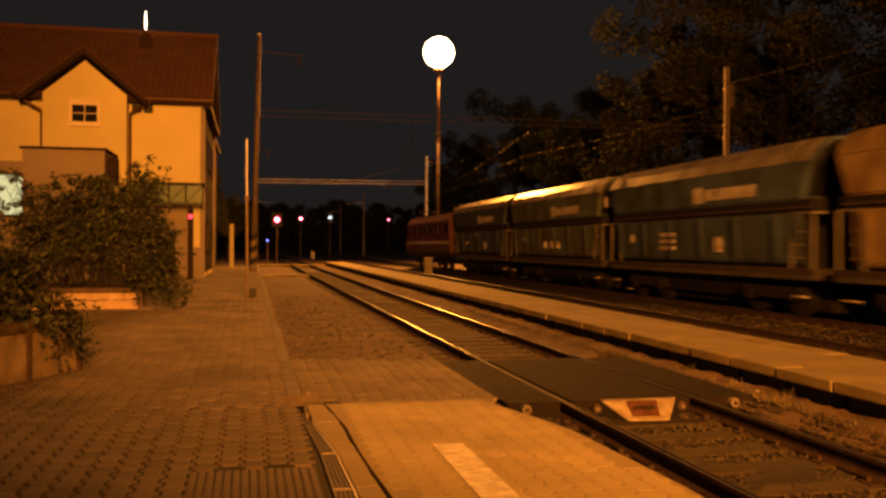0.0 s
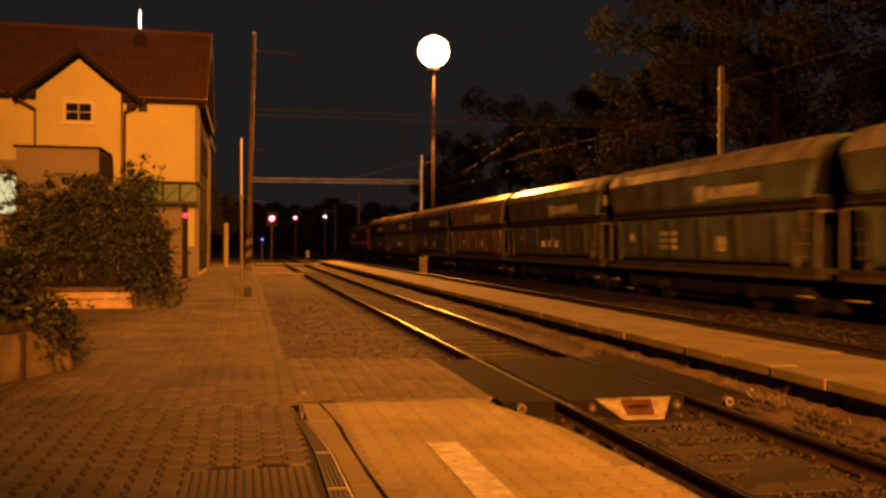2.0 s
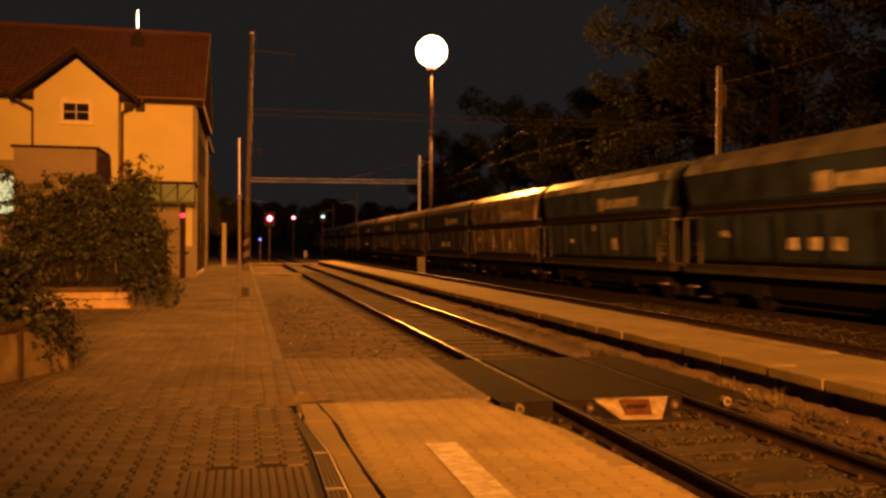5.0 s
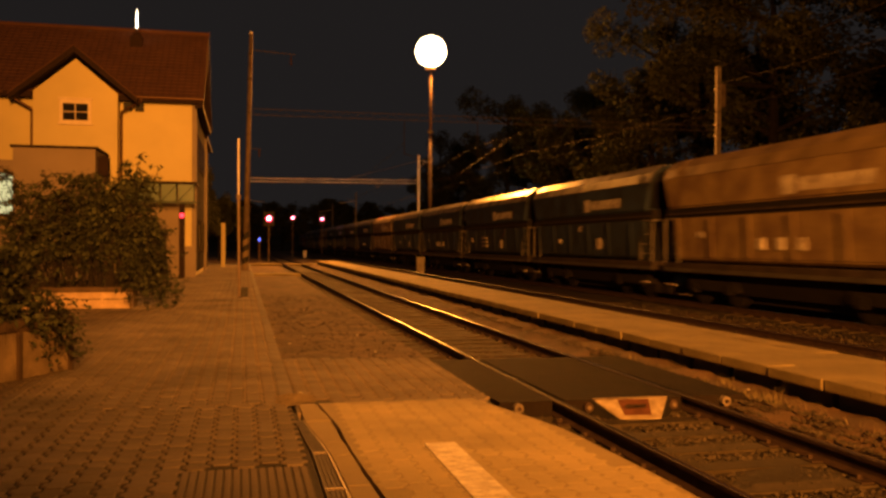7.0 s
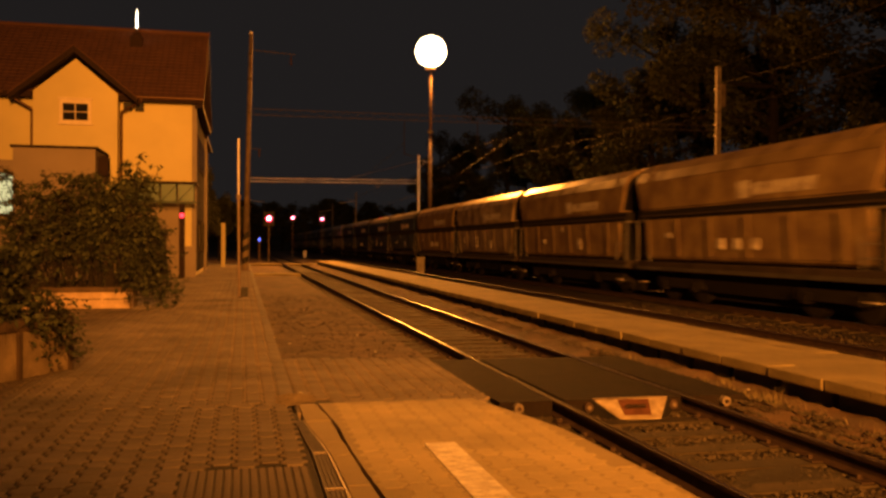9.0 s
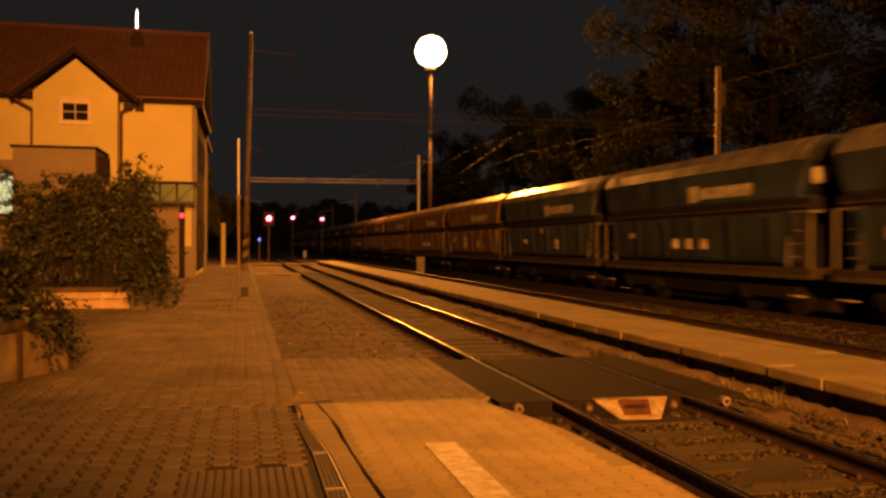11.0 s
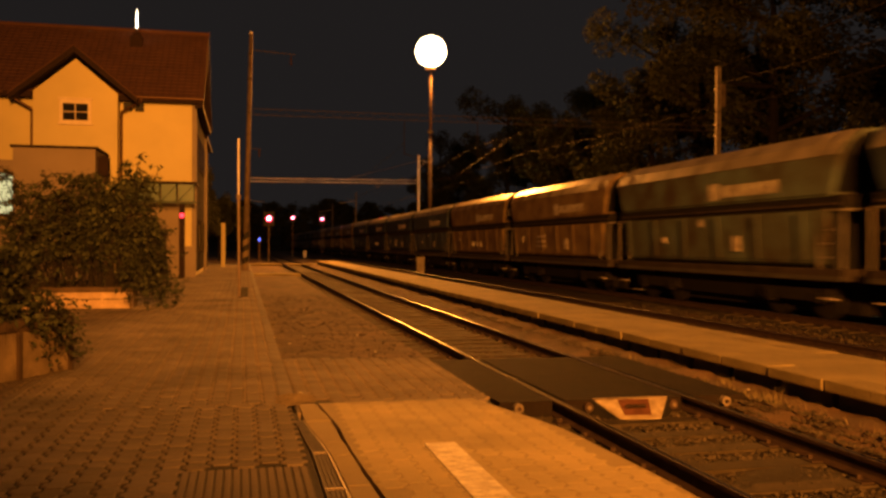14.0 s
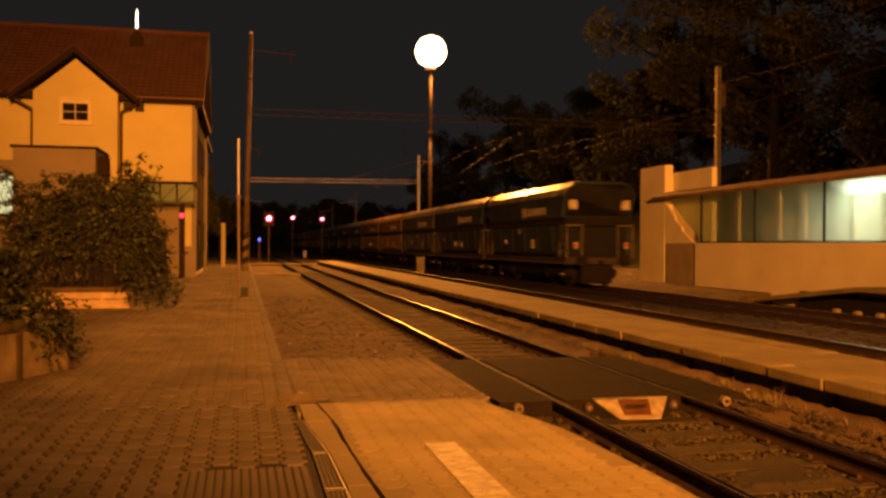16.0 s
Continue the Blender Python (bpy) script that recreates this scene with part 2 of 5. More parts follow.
def build_ground():
    me = sheet("ground", M_SOIL, -160, 160, -60, 420, -0.22, 3.0, 0.02)
    far = new("ground", me)
    tagged(far, "dark gravelly ground of the railway yard", "ground", kind="structure")
    near = new("gravel_strip", sheet("gravel_strip", M_SOIL, 0.5, 2.75, 12.0, 70, -0.1, 0.25, 0.03,
                                     lambda x, y: 0.09 * max(0, 1 - abs(y - 12) / 0.8)))
    tagged(near, "trodden gravel strip between kerb and track", "ground", kind="structure")
    side = new("gravel_shoulder", sheet("gravel_shoulder", M_SOIL, 4.95, 5.82, 2.5, 72, -0.19, 0.12, 0.05,
                                        lambda x, y: 0.19 * min(1, max(0, (x - 4.95) / 0.75))))
    tagged(side, "gritty gravel shoulder rising to the island platform", "ground", kind="structure")


RAIL = [(-0.075, -0.16), (0.075, -0.16), (0.075, -0.148), (0.014, -0.125), (0.012, -0.05), (0.036, -0.038), (0.036, -0.006),
        (0.03, -0.003), (-0.03, -0.003), (-0.036, -0.006), (-0.036, -0.038), (-0.012, -0.05), (-0.014, -0.125), (-0.075, -0.148)]


def build_track(name, xc, y0, y1, sleepers, label):
    track = thing(name, (xc, 0, 0), label, "railway track", kind="structure")
    bed = sheet("ballast_bed", M_BALLAST, -1.75, 1.75, y0, y1, -0.178, 0.22 if xc < 6 else 0.5, 0.035,
                lambda x, y: -0.10 * max(0, abs(x) - 1.35))
    part("ballast_bed", bed, M_BALLAST, track)
    for sx in (-0.7535, 0.7535):
        rail = part("rail", prism([(a + sx, z) for a, z in RAIL], y0, y1), M_RAIL, track, "rust-brown steel rail")
        tip = 0.0009 if sx < 0 else -0.0009
        part("rail_head", prism([(sx - 0.02, -0.004), (sx + 0.02, -0.004), (sx + 0.017, -tip), (sx - 0.017, tip)], y0, y1), M_RAILHEAD, rail, "polished rail head")
    me = mesh_from("sleeper", box(-1.28, 1.28, -0.125, 0.125, -0.3, -0.155, 0.012), M_SLEEPER)
    plate = bmesh.new()
    for sx in (-0.7535, 0.7535):
        box(sx - 0.17, sx + 0.17, -0.08, 0.08, -0.156, -0.143, 0.0, plate)
        for dx in (-0.11, 0.11):
            tube((sx + dx, 0.03, -0.145), (sx + dx, 0.03, -0.11), 0.022, seg=6, bm=plate)
    pm = mesh_from("rail_plate", plate, M_RAIL)
    rng = random.Random(int(xc * 10))
    for i in range(sleepers):
        y = 3.4 + 0.61 * i
        s = part("sleeper", me, M_SLEEPER, track, at=(rng.uniform(-0.02, 0.02), y, rng.uniform(-0.008, 0.008)))
        s.rotation_euler = (0, 0, radians(rng.uniform(-0.6, 0.6)))
        if i < 40:
            part("rail_plate", pm, M_RAIL, s)
    return track


def stones(name, count, x0, x1, y0, y1, z, size, seed, keep=lambda x, y: True):
    rng = random.Random(seed)
    verts, faces = [], []
    while count:
        x, y = rng.uniform(x0, x1), rng.uniform(y0, y1)
        if not keep(x, y):
            continue
        count -= 1
        s, n = size * rng.uniform(0.5, 1.3), len(verts)
        a = rng.uniform(0, 6.28)
        for k in range(4):
            r = s * rng.uniform(0.4, 0.65)
            verts.append((x + r * math.cos(a + k * 1.57), y + r * math.sin(a + k * 1.57), z + s * rng.uniform(-0.1, 0.12)))
        verts += [(x + s * rng.uniform(-0.2, 0.2), y + s * rng.uniform(-0.2, 0.2), z + s * rng.uniform(0.3, 0.5)), (x, y, z - s * 0.3)]
        faces += [(n + k, n + (k + 1) % 4, n + 4) for k in range(4)] + [(n + (k + 1) % 4, n + k, n + 5) for k in range(4)]
    me = bpy.data.meshes.new(name)
    me.from_pydata(verts, [], faces)
    me.materials.append(M_STONE)
    return tagged(new(name, me), "loose broken ballast stones between the sleepers", "ballast", kind="stuff")


build_ground()
build_track("track_1", 3.98, -6, 150, 90, "single railway track on wooden sleepers and ballast")
build_track("track_2", 9.2, -6, 170, 30, "middle railway track on dark ballast")
build_track("track_3", 13.65, -6, 260, 30, "main railway track under the train")
stones("ballast_stones", 6500, 2.7, 5.6, 4.2, 15, -0.172, 0.045, 5, lambda x, y: not 8.7 < y < 12.2)
stones("ballast_stones", 3000, 7.6, 12.4, 9, 26, -0.19, 0.07, 6)
stones("ballast_stones", 1600, 5.35, 5.75, 4.5, 22, -0.03, 0.035, 8)
for k in range(5):
    x0 = 4.88 + 0.14 * k
    stones("ballast_stones", 1000, x0, x0 + 0.16, 4.5, 13, -0.185 + 0.036 * k, 0.038, 40 + k)
stones("ballast_stones", 900, 2.72, 3.1, 4.5, 8.7, -0.19, 0.03, 19)
stones("ballast_stones", 1500, 0.6, 2.7, 12.2, 30, -0.095, 0.04, 7)

crumbs = stones("sand_crumbs", 1500, 0.2, 0.78, 8.35, 9.3, 0.1, 0.014, 9, lambda x, y: (x - 0.5) ** 2 / 0.07 + (y - 8.75) ** 2 / 0.16 < 0.6 + 0.6 * noise.noise((x * 6, y * 6, 1)))
crumbs.data.materials.clear()
crumbs.data.materials.append(M_SAND)
tagged(crumbs, "sandy crumbs and litter by the kerb's end", "debris")

# ---- platforms ----


def paver_shape(dx=0.097, dy=0.0745):
    """The outline of an interlocking paver, seen from above."""
    q = 0.018
    ring = [(-dx, -dy + q), (-dx * 0.45, -dy + q), (-dx * 0.2, -dy - q), (dx * 0.2, -dy - q), (dx * 0.45, -dy + q), (dx, -dy + q),
            (dx, dy - q), (dx * 0.45, dy - q), (dx * 0.2, dy + q), (-dx * 0.2, dy + q), (-dx * 0.45, dy - q), (-dx, dy - q)]
    return [(b, a) for a, b in reversed(ring)]


def paver_mesh(name, places, material, dip=0.007, dx=0.097, dy=0.0745):
    """Pavers with chamfered rims at (x, y, z, slope) as one mesh."""
    outline = paver_shape(dx, dy)
    verts, faces = [], []
    n0 = len(outline)
    for x, y, z in places:
        n = len(verts)
        verts += [(x + a, y + b, z - 0.03) for a, b in outline]
        verts += [(x + a, y + b, z - dip) for a, b in outline]
        verts += [(x + a * 0.83, y + b * 0.985, z) for a, b in outline]
        for k in range(n0):
            j = (k + 1) % n0
            faces += [(n + k, n + j, n + n0 + j, n + n0 + k), (n + n0 + k, n + n0 + j, n + 2 * n0 + j, n + 2 * n0 + k)]
        faces.append(tuple(n + 2 * n0 + k for k in range(n0)))
    me = bpy.data.meshes.new(name)
    me.from_pydata(verts, [], faces)
    me.materials.append(material)
    return me


def bend(rows):
    """A way to read x along y off a few rows of (y, x)."""
    ys, xs = zip(*rows)
    return lambda y: float(np.interp(y, ys, xs))


slab_left = bend([(-15, 0.86), (5.2, 0.85), (6.0, 0.81), (6.7, 0.79), (7.4, 0.79), (8.5, 0.71)])
slab_right = bend([(-15, 2.72), (5.2, 2.71), (6.9, 2.62), (7.4, 2.52), (8.4, 2.26), (8.5, 2.24)])
drain_left = bend([(-15, 0.5), (6.5, 0.5), (7.5, 0.45), (7.7, 0.44)])
drain_right = bend([(-15, 0.64), (5.4, 0.64), (6.48, 0.62), (7.5, 0.53), (7.7, 0.515)])


def flat_piece(ring, z0, z1):
    """A flat piece with the outline ring, seen from above."""
    bm = bmesh.new()
    low, top = [bm.verts.new((x, y, z0)) for x, y in ring], [bm.verts.new((x, y, z1)) for x, y in ring]
    bm.faces.new(low)
    bm.faces.new(top[::-1])
    for i in range(len(ring)):
        j = (i + 1) % len(ring)
        bm.faces.new((low[i], low[j], top[j], top[i]))
    bmesh.ops.recalc_face_normals(bm, faces=bm.faces[:])
    return bm


def build_platform():
    deck = thing("platform", (0, 0, 0), "station platform paved with interlocking concrete blocks", "platform", kind="structure")
    part("bedding", box(-30, 0.36, -15, 70, -0.3, 0.088), M_JOINT, deck, "sandy bedding in the paver joints")
    part("bedding", prism([(0.36, -0.3), (2.46, -0.3), (2.46, 0.028), (0.36, 0.085)], 8.5, 12.05), M_JOINT, deck)
    part("bedding", box(0.36, 0.49, -15, 8.5, -0.3, 0.088), M_JOINT, deck)
    part("bedding", box(0.362, 0.68, 8.1, 8.58, -0.3, 0.085), M_SAND, deck, "loose sand at the drain's end")
    for y0, y1 in ((-15.0, 5.655), (5.67, 6.545), (6.56, 8.5)):
        ys = [y0] + [y for y in (5.2, 6.0, 6.9, 7.4, 8.0) if y0 < y < y1] + [y1]
        ring = [(slab_left(y), y) for y in ys] + [(slab_right(y), y) for y in reversed(ys)]
        part("slab", flat_piece(ring, -0.02, 0.095), M_SLAB, deck, "worn concrete platform slab")
    for k in range(18):
        y1 = 8.474 - 0.42 * k
        y0 = y1 - 0.414
        ring = [(drain_right(y0) + 0.012, y0), (slab_left(y0) - 0.03 + 0.007 * math.sin(k * 1.7), y0),
                (slab_left(y1) - 0.03 + 0.007 * math.sin(k * 1.7), y1), (drain_right(y1) + 0.012, y1)]
        part("edging_slab", flat_piece(ring, -0.1, 0.099 + 0.002 * math.sin(k * 2.3)), M_SLAB, deck, "narrow concrete edging slab")
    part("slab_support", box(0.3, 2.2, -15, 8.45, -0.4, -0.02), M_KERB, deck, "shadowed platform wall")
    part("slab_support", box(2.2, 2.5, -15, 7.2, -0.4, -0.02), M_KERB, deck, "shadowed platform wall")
    part("white_line", box(1.36, 1.6, -15, 6.6, 0.1, 0.104), M_WHITE, deck, "worn white safety line")
    # drain channel with a slotted cover, tapering off towards the crossing
    ys = (-15.0, 5.4, 6.48, 7.1, 7.7)
    def strip(f0, f1, z0, z1):
        return flat_piece([(drain_left(y) + f0 * (drain_right(y) - drain_left(y)), y) for y in ys]
                     + [(drain_left(y) + f1 * (drain_right(y) - drain_left(y)), y) for y in reversed(ys)], z0, z1)
    drain = part("drain_channel", strip(0, 1, 0.0, 0.09), M_WALLG, deck, "dark drain channel")
    part("drain_edge", strip(0, 0.12, 0.088, 0.102), M_STEEL, drain)
    part("drain_edge", strip(0.88, 1, 0.088, 0.103), M_DRAINRIM, drain, "worn pale steel rim")
    for k in range(3):
        part("drain_bar", strip(0.24 + 0.21 * k, 0.34 + 0.21 * k, 0.088, 0.098), M_STEEL, drain)
    for y in (4.5, 5.5, 6.47):
        part("drain_bar", box(drain_left(y), drain_right(y), y - 0.012, y + 0.012, 0.089, 0.1035), M_DRAINRIM, drain)
    # tactile strip
    tact = part("tactile_strip", box(-0.392, 0.44, 2.5, 6.1, 0.06, 0.0965), M_GROOVE, deck, "grooved tactile paving strip")
    rib = mesh_from("tactile_rib", box(-0.019, 0.019, 2.5, 6.09, 0.085, 0.104, 0.004), M_PAVER)
    for i in range(15):
        part("tactile_rib", rib, M_PAVER, tact, at=(-0.365 + 0.0553 * i, 0, 0))
    # kerbs
    kerb = mesh_from("kerb_stone", box(-0.075, 0.075, -0.495, 0.495, -0.25, 0.1, 0.015), M_KERB)
    rng = random.Random(4)
    for i in range(58):
        part("kerb_stone", kerb, M_KERB, deck, at=(0.44 + rng.uniform(-0.008, 0.008), 12.4 + i, rng.uniform(-0.008, 0.006)))
    for i in range(4):
        k = part("kerb_stone", kerb, M_KERB, deck, at=(0.44, 8.6 + 0.99 * i, -0.012))
    cross = mesh_from("kerb_stone", box(-0.255, 0.255, -0.04, 0.04, -0.2, 0.094, 0.01), M_KERB)
    for i in range(3):
        part("kerb_stone", cross, M_KERB, deck, at=(1.12 + 0.52 * i, 8.62, -0.004 - 0.012 * i))
    return deck


def build_pavers(deck):
    """The nearest blocks one by one, the rest as one mesh."""
    rng = random.Random(11)
    near, rest, pale = [], [], []
    px, py = 0.166, 0.203
    for i in range(46):
        for j in range(310):
            y = 3.0 + j * py + (py / 2 if i % 2 else 0)
            x = (0.36 if y < 8.5 else 0.44) - i * px
            left = -3.2 if y < 6.5 else (-7.0 if y < 30 else -4.0)
            if x < left or (y < 6.22 and -0.45 < x) or (y > 8.5 and x > 0.3) or y > 64:
                continue
            z = 0.1 + rng.uniform(-0.003, 0.003) + 0.006 * noise.noise((x * 0.8, y * 0.8, 0))
            single = 6.2 <= y < 9.6 and -1.35 < x
            (near if single and len(near) < 190 else rest).append((x, y, z))
    for i in range(13):
        x = 0.6 + i * px
        for j in range(16):
            y = 8.77 + j * py + (py / 2 if i % 2 else 0)
            if x > 2.43 or y > 11.95:
                continue
            z = 0.098 - 0.027 * (x - 0.5) + rng.uniform(-0.003, 0.003)
            (near if y < 10 and len(near) < 270 else rest).append((x, y, z))
        for j in range(27):
            y = 3.1 + j * py + (py / 2 if i % 2 else 0)
            if slab_left(y) + 0.09 < x < slab_right(y) - 0.09 and y < 8.4:
                pale.append((x, y, 0.0985 + rng.uniform(-0.0006, 0.0006)))
    slabs = part("slab_blocks", paver_mesh("slab_blocks", pale, M_SLABBLOCK, 0.0018, 0.1, 0.079), M_SLABBLOCK, deck, "pale worn paving blocks of the platform edge")
    tagged(slabs, kind="stuff")
    one = paver_mesh("paver", [(0, 0, 0)], M_PAVER_PIECE)
    for p in near:
        part("paver", one, M_PAVER_PIECE, deck, at=p)
    joined = part("pavers", paver_mesh("pavers", rest, M_PAVER), M_PAVER, deck, "rows of grey interlocking paving blocks")
    tagged(joined, kind="stuff")


def build_island():
    isl = thing("island_platform", (0, 0, 0), "long narrow island platform of concrete slabs", "platform", kind="structure")
    part("fill", box(6.12, 7.3, -8, 73, -0.35, 0.225), M_ISLAND, isl, "gritty concrete platform top")
    rng = random.Random(8)
    slab = mesh_from("edge_slab", box(-0.19, 0.19, -0.492, 0.492, 0.14, 0.262, 0.02), M_ISLAND)
    wall = mesh_from("support_block", box(-0.1, 0.1, -0.45, 0.45, -0.35, 0.13, 0.012), M_KERB)
    for i in range(80):
        y = -6.5 + i
        for x in (6.04, 7.36):
            s = part("edge_slab", slab, M_ISLAND, isl, at=(x + rng.uniform(-0.012, 0.012), y, rng.uniform(-0.004, 0.003)))
            s.rotation_euler = (0, 0, radians(rng.uniform(-0.5, 0.5)))
        part("support_block", wall, M_KERB, isl, at=(6.1, y, 0))
    part("deck", sheet("deck", M_ISLAND, 6.2, 7.19, -6.5, 73, 0.256, 0.25, 0.014), M_ISLAND, isl, "gritty worn concrete deck")
    return isl


def build_crossing():
    c = thing("level_crossing", (0, 0, 0), "foot crossing of black rubber panels over the track", "level crossing", kind="structure")
    for x0, x1 in ((2.48, 3.17), (3.31, 4.645), (4.79, 5.42)):
        for k in range(2):
            y0 = 8.75 + 1.7 * k
            skew = [0.12 - 0.036 * (y - 8.75) if x0 < 3 else 0.0 for y in (y0, y0 + 1.69)]
            part("rubber_panel", flat_piece([(x0 + skew[0], y0), (x1, y0), (x1, y0 + 1.69), (x0 + skew[1], y0 + 1.69)], -0.17, -0.004), M_RUBBER, c, "black rubber crossing panel")
    # deflector ramp with a faded red plate
    bm = bmesh.new()
    top = [bm.verts.new(p) for p in ((3.63, 8.78, 0.0), (4.49, 8.77, 0.0), (4.2, 8.33, -0.145), (3.76, 8.36, -0.14))]
    low = [bm.verts.new(p) for p in ((3.63, 8.78, -0.008), (4.49, 8.77, -0.008), (4.2, 8.33, -0.153), (3.76, 8.36, -0.148))]
    bm.faces.new(top)
    bm.faces.new(low[::-1])
    for i in range(4):
        bm.faces.new((top[i], low[i], low[(i + 1) % 4], top[(i + 1) % 4]))
    bmesh.ops.recalc_face_normals(bm, faces=bm.faces[:])
    ramp = part("deflector", bm, M_DEFLECT, c, "worn white steel deflector wedge")
    bm = bmesh.new()
    top = [bm.verts.new(p) for p in ((3.60, 8.775, -0.011), (4.52, 8.765, -0.011), (4.205, 8.325, -0.156), (3.75, 8.355, -0.151))]
    low = [bm.verts.new(p) for p in ((3.55, 8.775, -0.27), (4.57, 8.765, -0.27), (4.23, 8.31, -0.27), (3.72, 8.34, -0.27))]
    bm.faces.new(top)
    for i in range(4):
        bm.faces.new((top[i], low[i], low[(i + 1) % 4], top[(i + 1) % 4]))
    bmesh.ops.recalc_face_normals(bm, faces=bm.faces[:])
    part("deflector_skirt", bm, M_BLACK, ramp, "black wedge body")
    sgn = bmesh.new()
    vs = [sgn.verts.new(p) for p in ((3.89, 8.72, -0.014), (4.24, 8.71, -0.014), (4.125, 8.39, -0.119), (3.835, 8.41, -0.117))]
    sgn.faces.new(vs[::-1])
    bmesh.ops.recalc_face_normals(sgn, faces=sgn.faces[:])
    for v in list(sgn.verts):
        v.co.z += 0.004
    bmesh.ops.solidify(sgn, geom=sgn.faces[:], thickness=0.003)
    plate = part("red_plate", sgn, M_SIGN, ramp, "faded red plate")
    bar = bmesh.new()
    vs = [bar.verts.new(p) for p in ((3.92, 8.60, -0.044), (4.16, 8.595, -0.044), (4.12, 8.51, -0.071), (3.9, 8.52, -0.071))]
    bar.faces.new(vs)
    bmesh.ops.solidify(bar, geom=bar.faces[:], thickness=-0.004)
    part("lettering_bar", bar, M_PLANTERRIM, ramp, "illegible dark lettering")
    for x in (2.78, 5.14):
        bolt = part("tie_rod_end", tube((x, 8.745, -0.06), (x, 8.66, -0.06), 0.05, seg=18), M_KERB, c, "round pale tie-rod washer")
        part("nut", tube((x, 8.66, -0.06), (x, 8.63, -0.06), 0.022, seg=6), M_RAIL, bolt)
    for x in (3.56, 4.53):
        bolt = part("tie_rod_end", tube((x, 8.745, -0.08), (x, 8.69, -0.08), 0.05, seg=18), M_RAIL, c, "rusty tie-rod washer")
        part("nut", tube((x, 8.69, -0.08), (x, 8.67, -0.08), 0.022, seg=6), M_KERB, bolt)
    # far path across the tracks
    f = thing("far_crossing", (0, 0, 0), "pale concrete path across the tracks", "level crossing", kind="structure")
    part("path", box(0.55, 3.1, 72.6, 75.2, -0.2, 0.02, 0.01), M_ISLAND, f)
    part("path", box(3.3, 4.66, 72.6, 75.2, -0.2, -0.004, 0.01), M_ISLAND, f)
    part("path", box(4.8, 8.35, 73.1, 75.2, -0.2, 0.02, 0.01), M_ISLAND, f)
    g = thing("near_walkway", (0, 0, 0), "pale plank path over the gravel strip", "path", kind="structure")
    part("path", box(0.53, 3.1, 48.6, 50.2, -0.2, 0.01, 0.01), M_ISLAND, g)


deck = build_platform()
build_island()
build_crossing()

# ---- station house ----


def roof_rows(x0, x1, y0, z0, y1, z1, course=0.34):
    """Courses of overlapping tiles on a slope that runs from (y0, z0) up to (y1, z1)."""
    n = int(math.hypot(y1 - y0, z1 - z0) / course)
    dy, dz = (y1 - y0) / n, (z1 - z0) / n
    verts, faces = [], []
    tiles = int((x1 - x0) / 0.3)
    w = (x1 - x0) / tiles
    for j in range(n):
        for i in range(tiles):
            xa, k = x0 + i * w + 0.008, len(verts)
            xb = xa + w - 0.016
            ya, za, yb, zb = y0 + j * dy, z0 + j * dz + 0.035, y0 + (j + 1.1) * dy, z0 + (j + 1.1) * dz + 0.008
            verts += [(xa, ya, za - 0.03), (xb, ya, za - 0.03), (xa, ya, za), (xb, ya, za), (xb, yb, zb), (xa, yb, zb)]
            faces += [(k, k + 1, k + 3, k + 2), (k + 2, k + 3, k + 4, k + 5)]
    me = bpy.data.meshes.new("roof_tiles")
    me.from_pydata(verts, [], faces)
    me.materials.append(M_TILE)
    return me


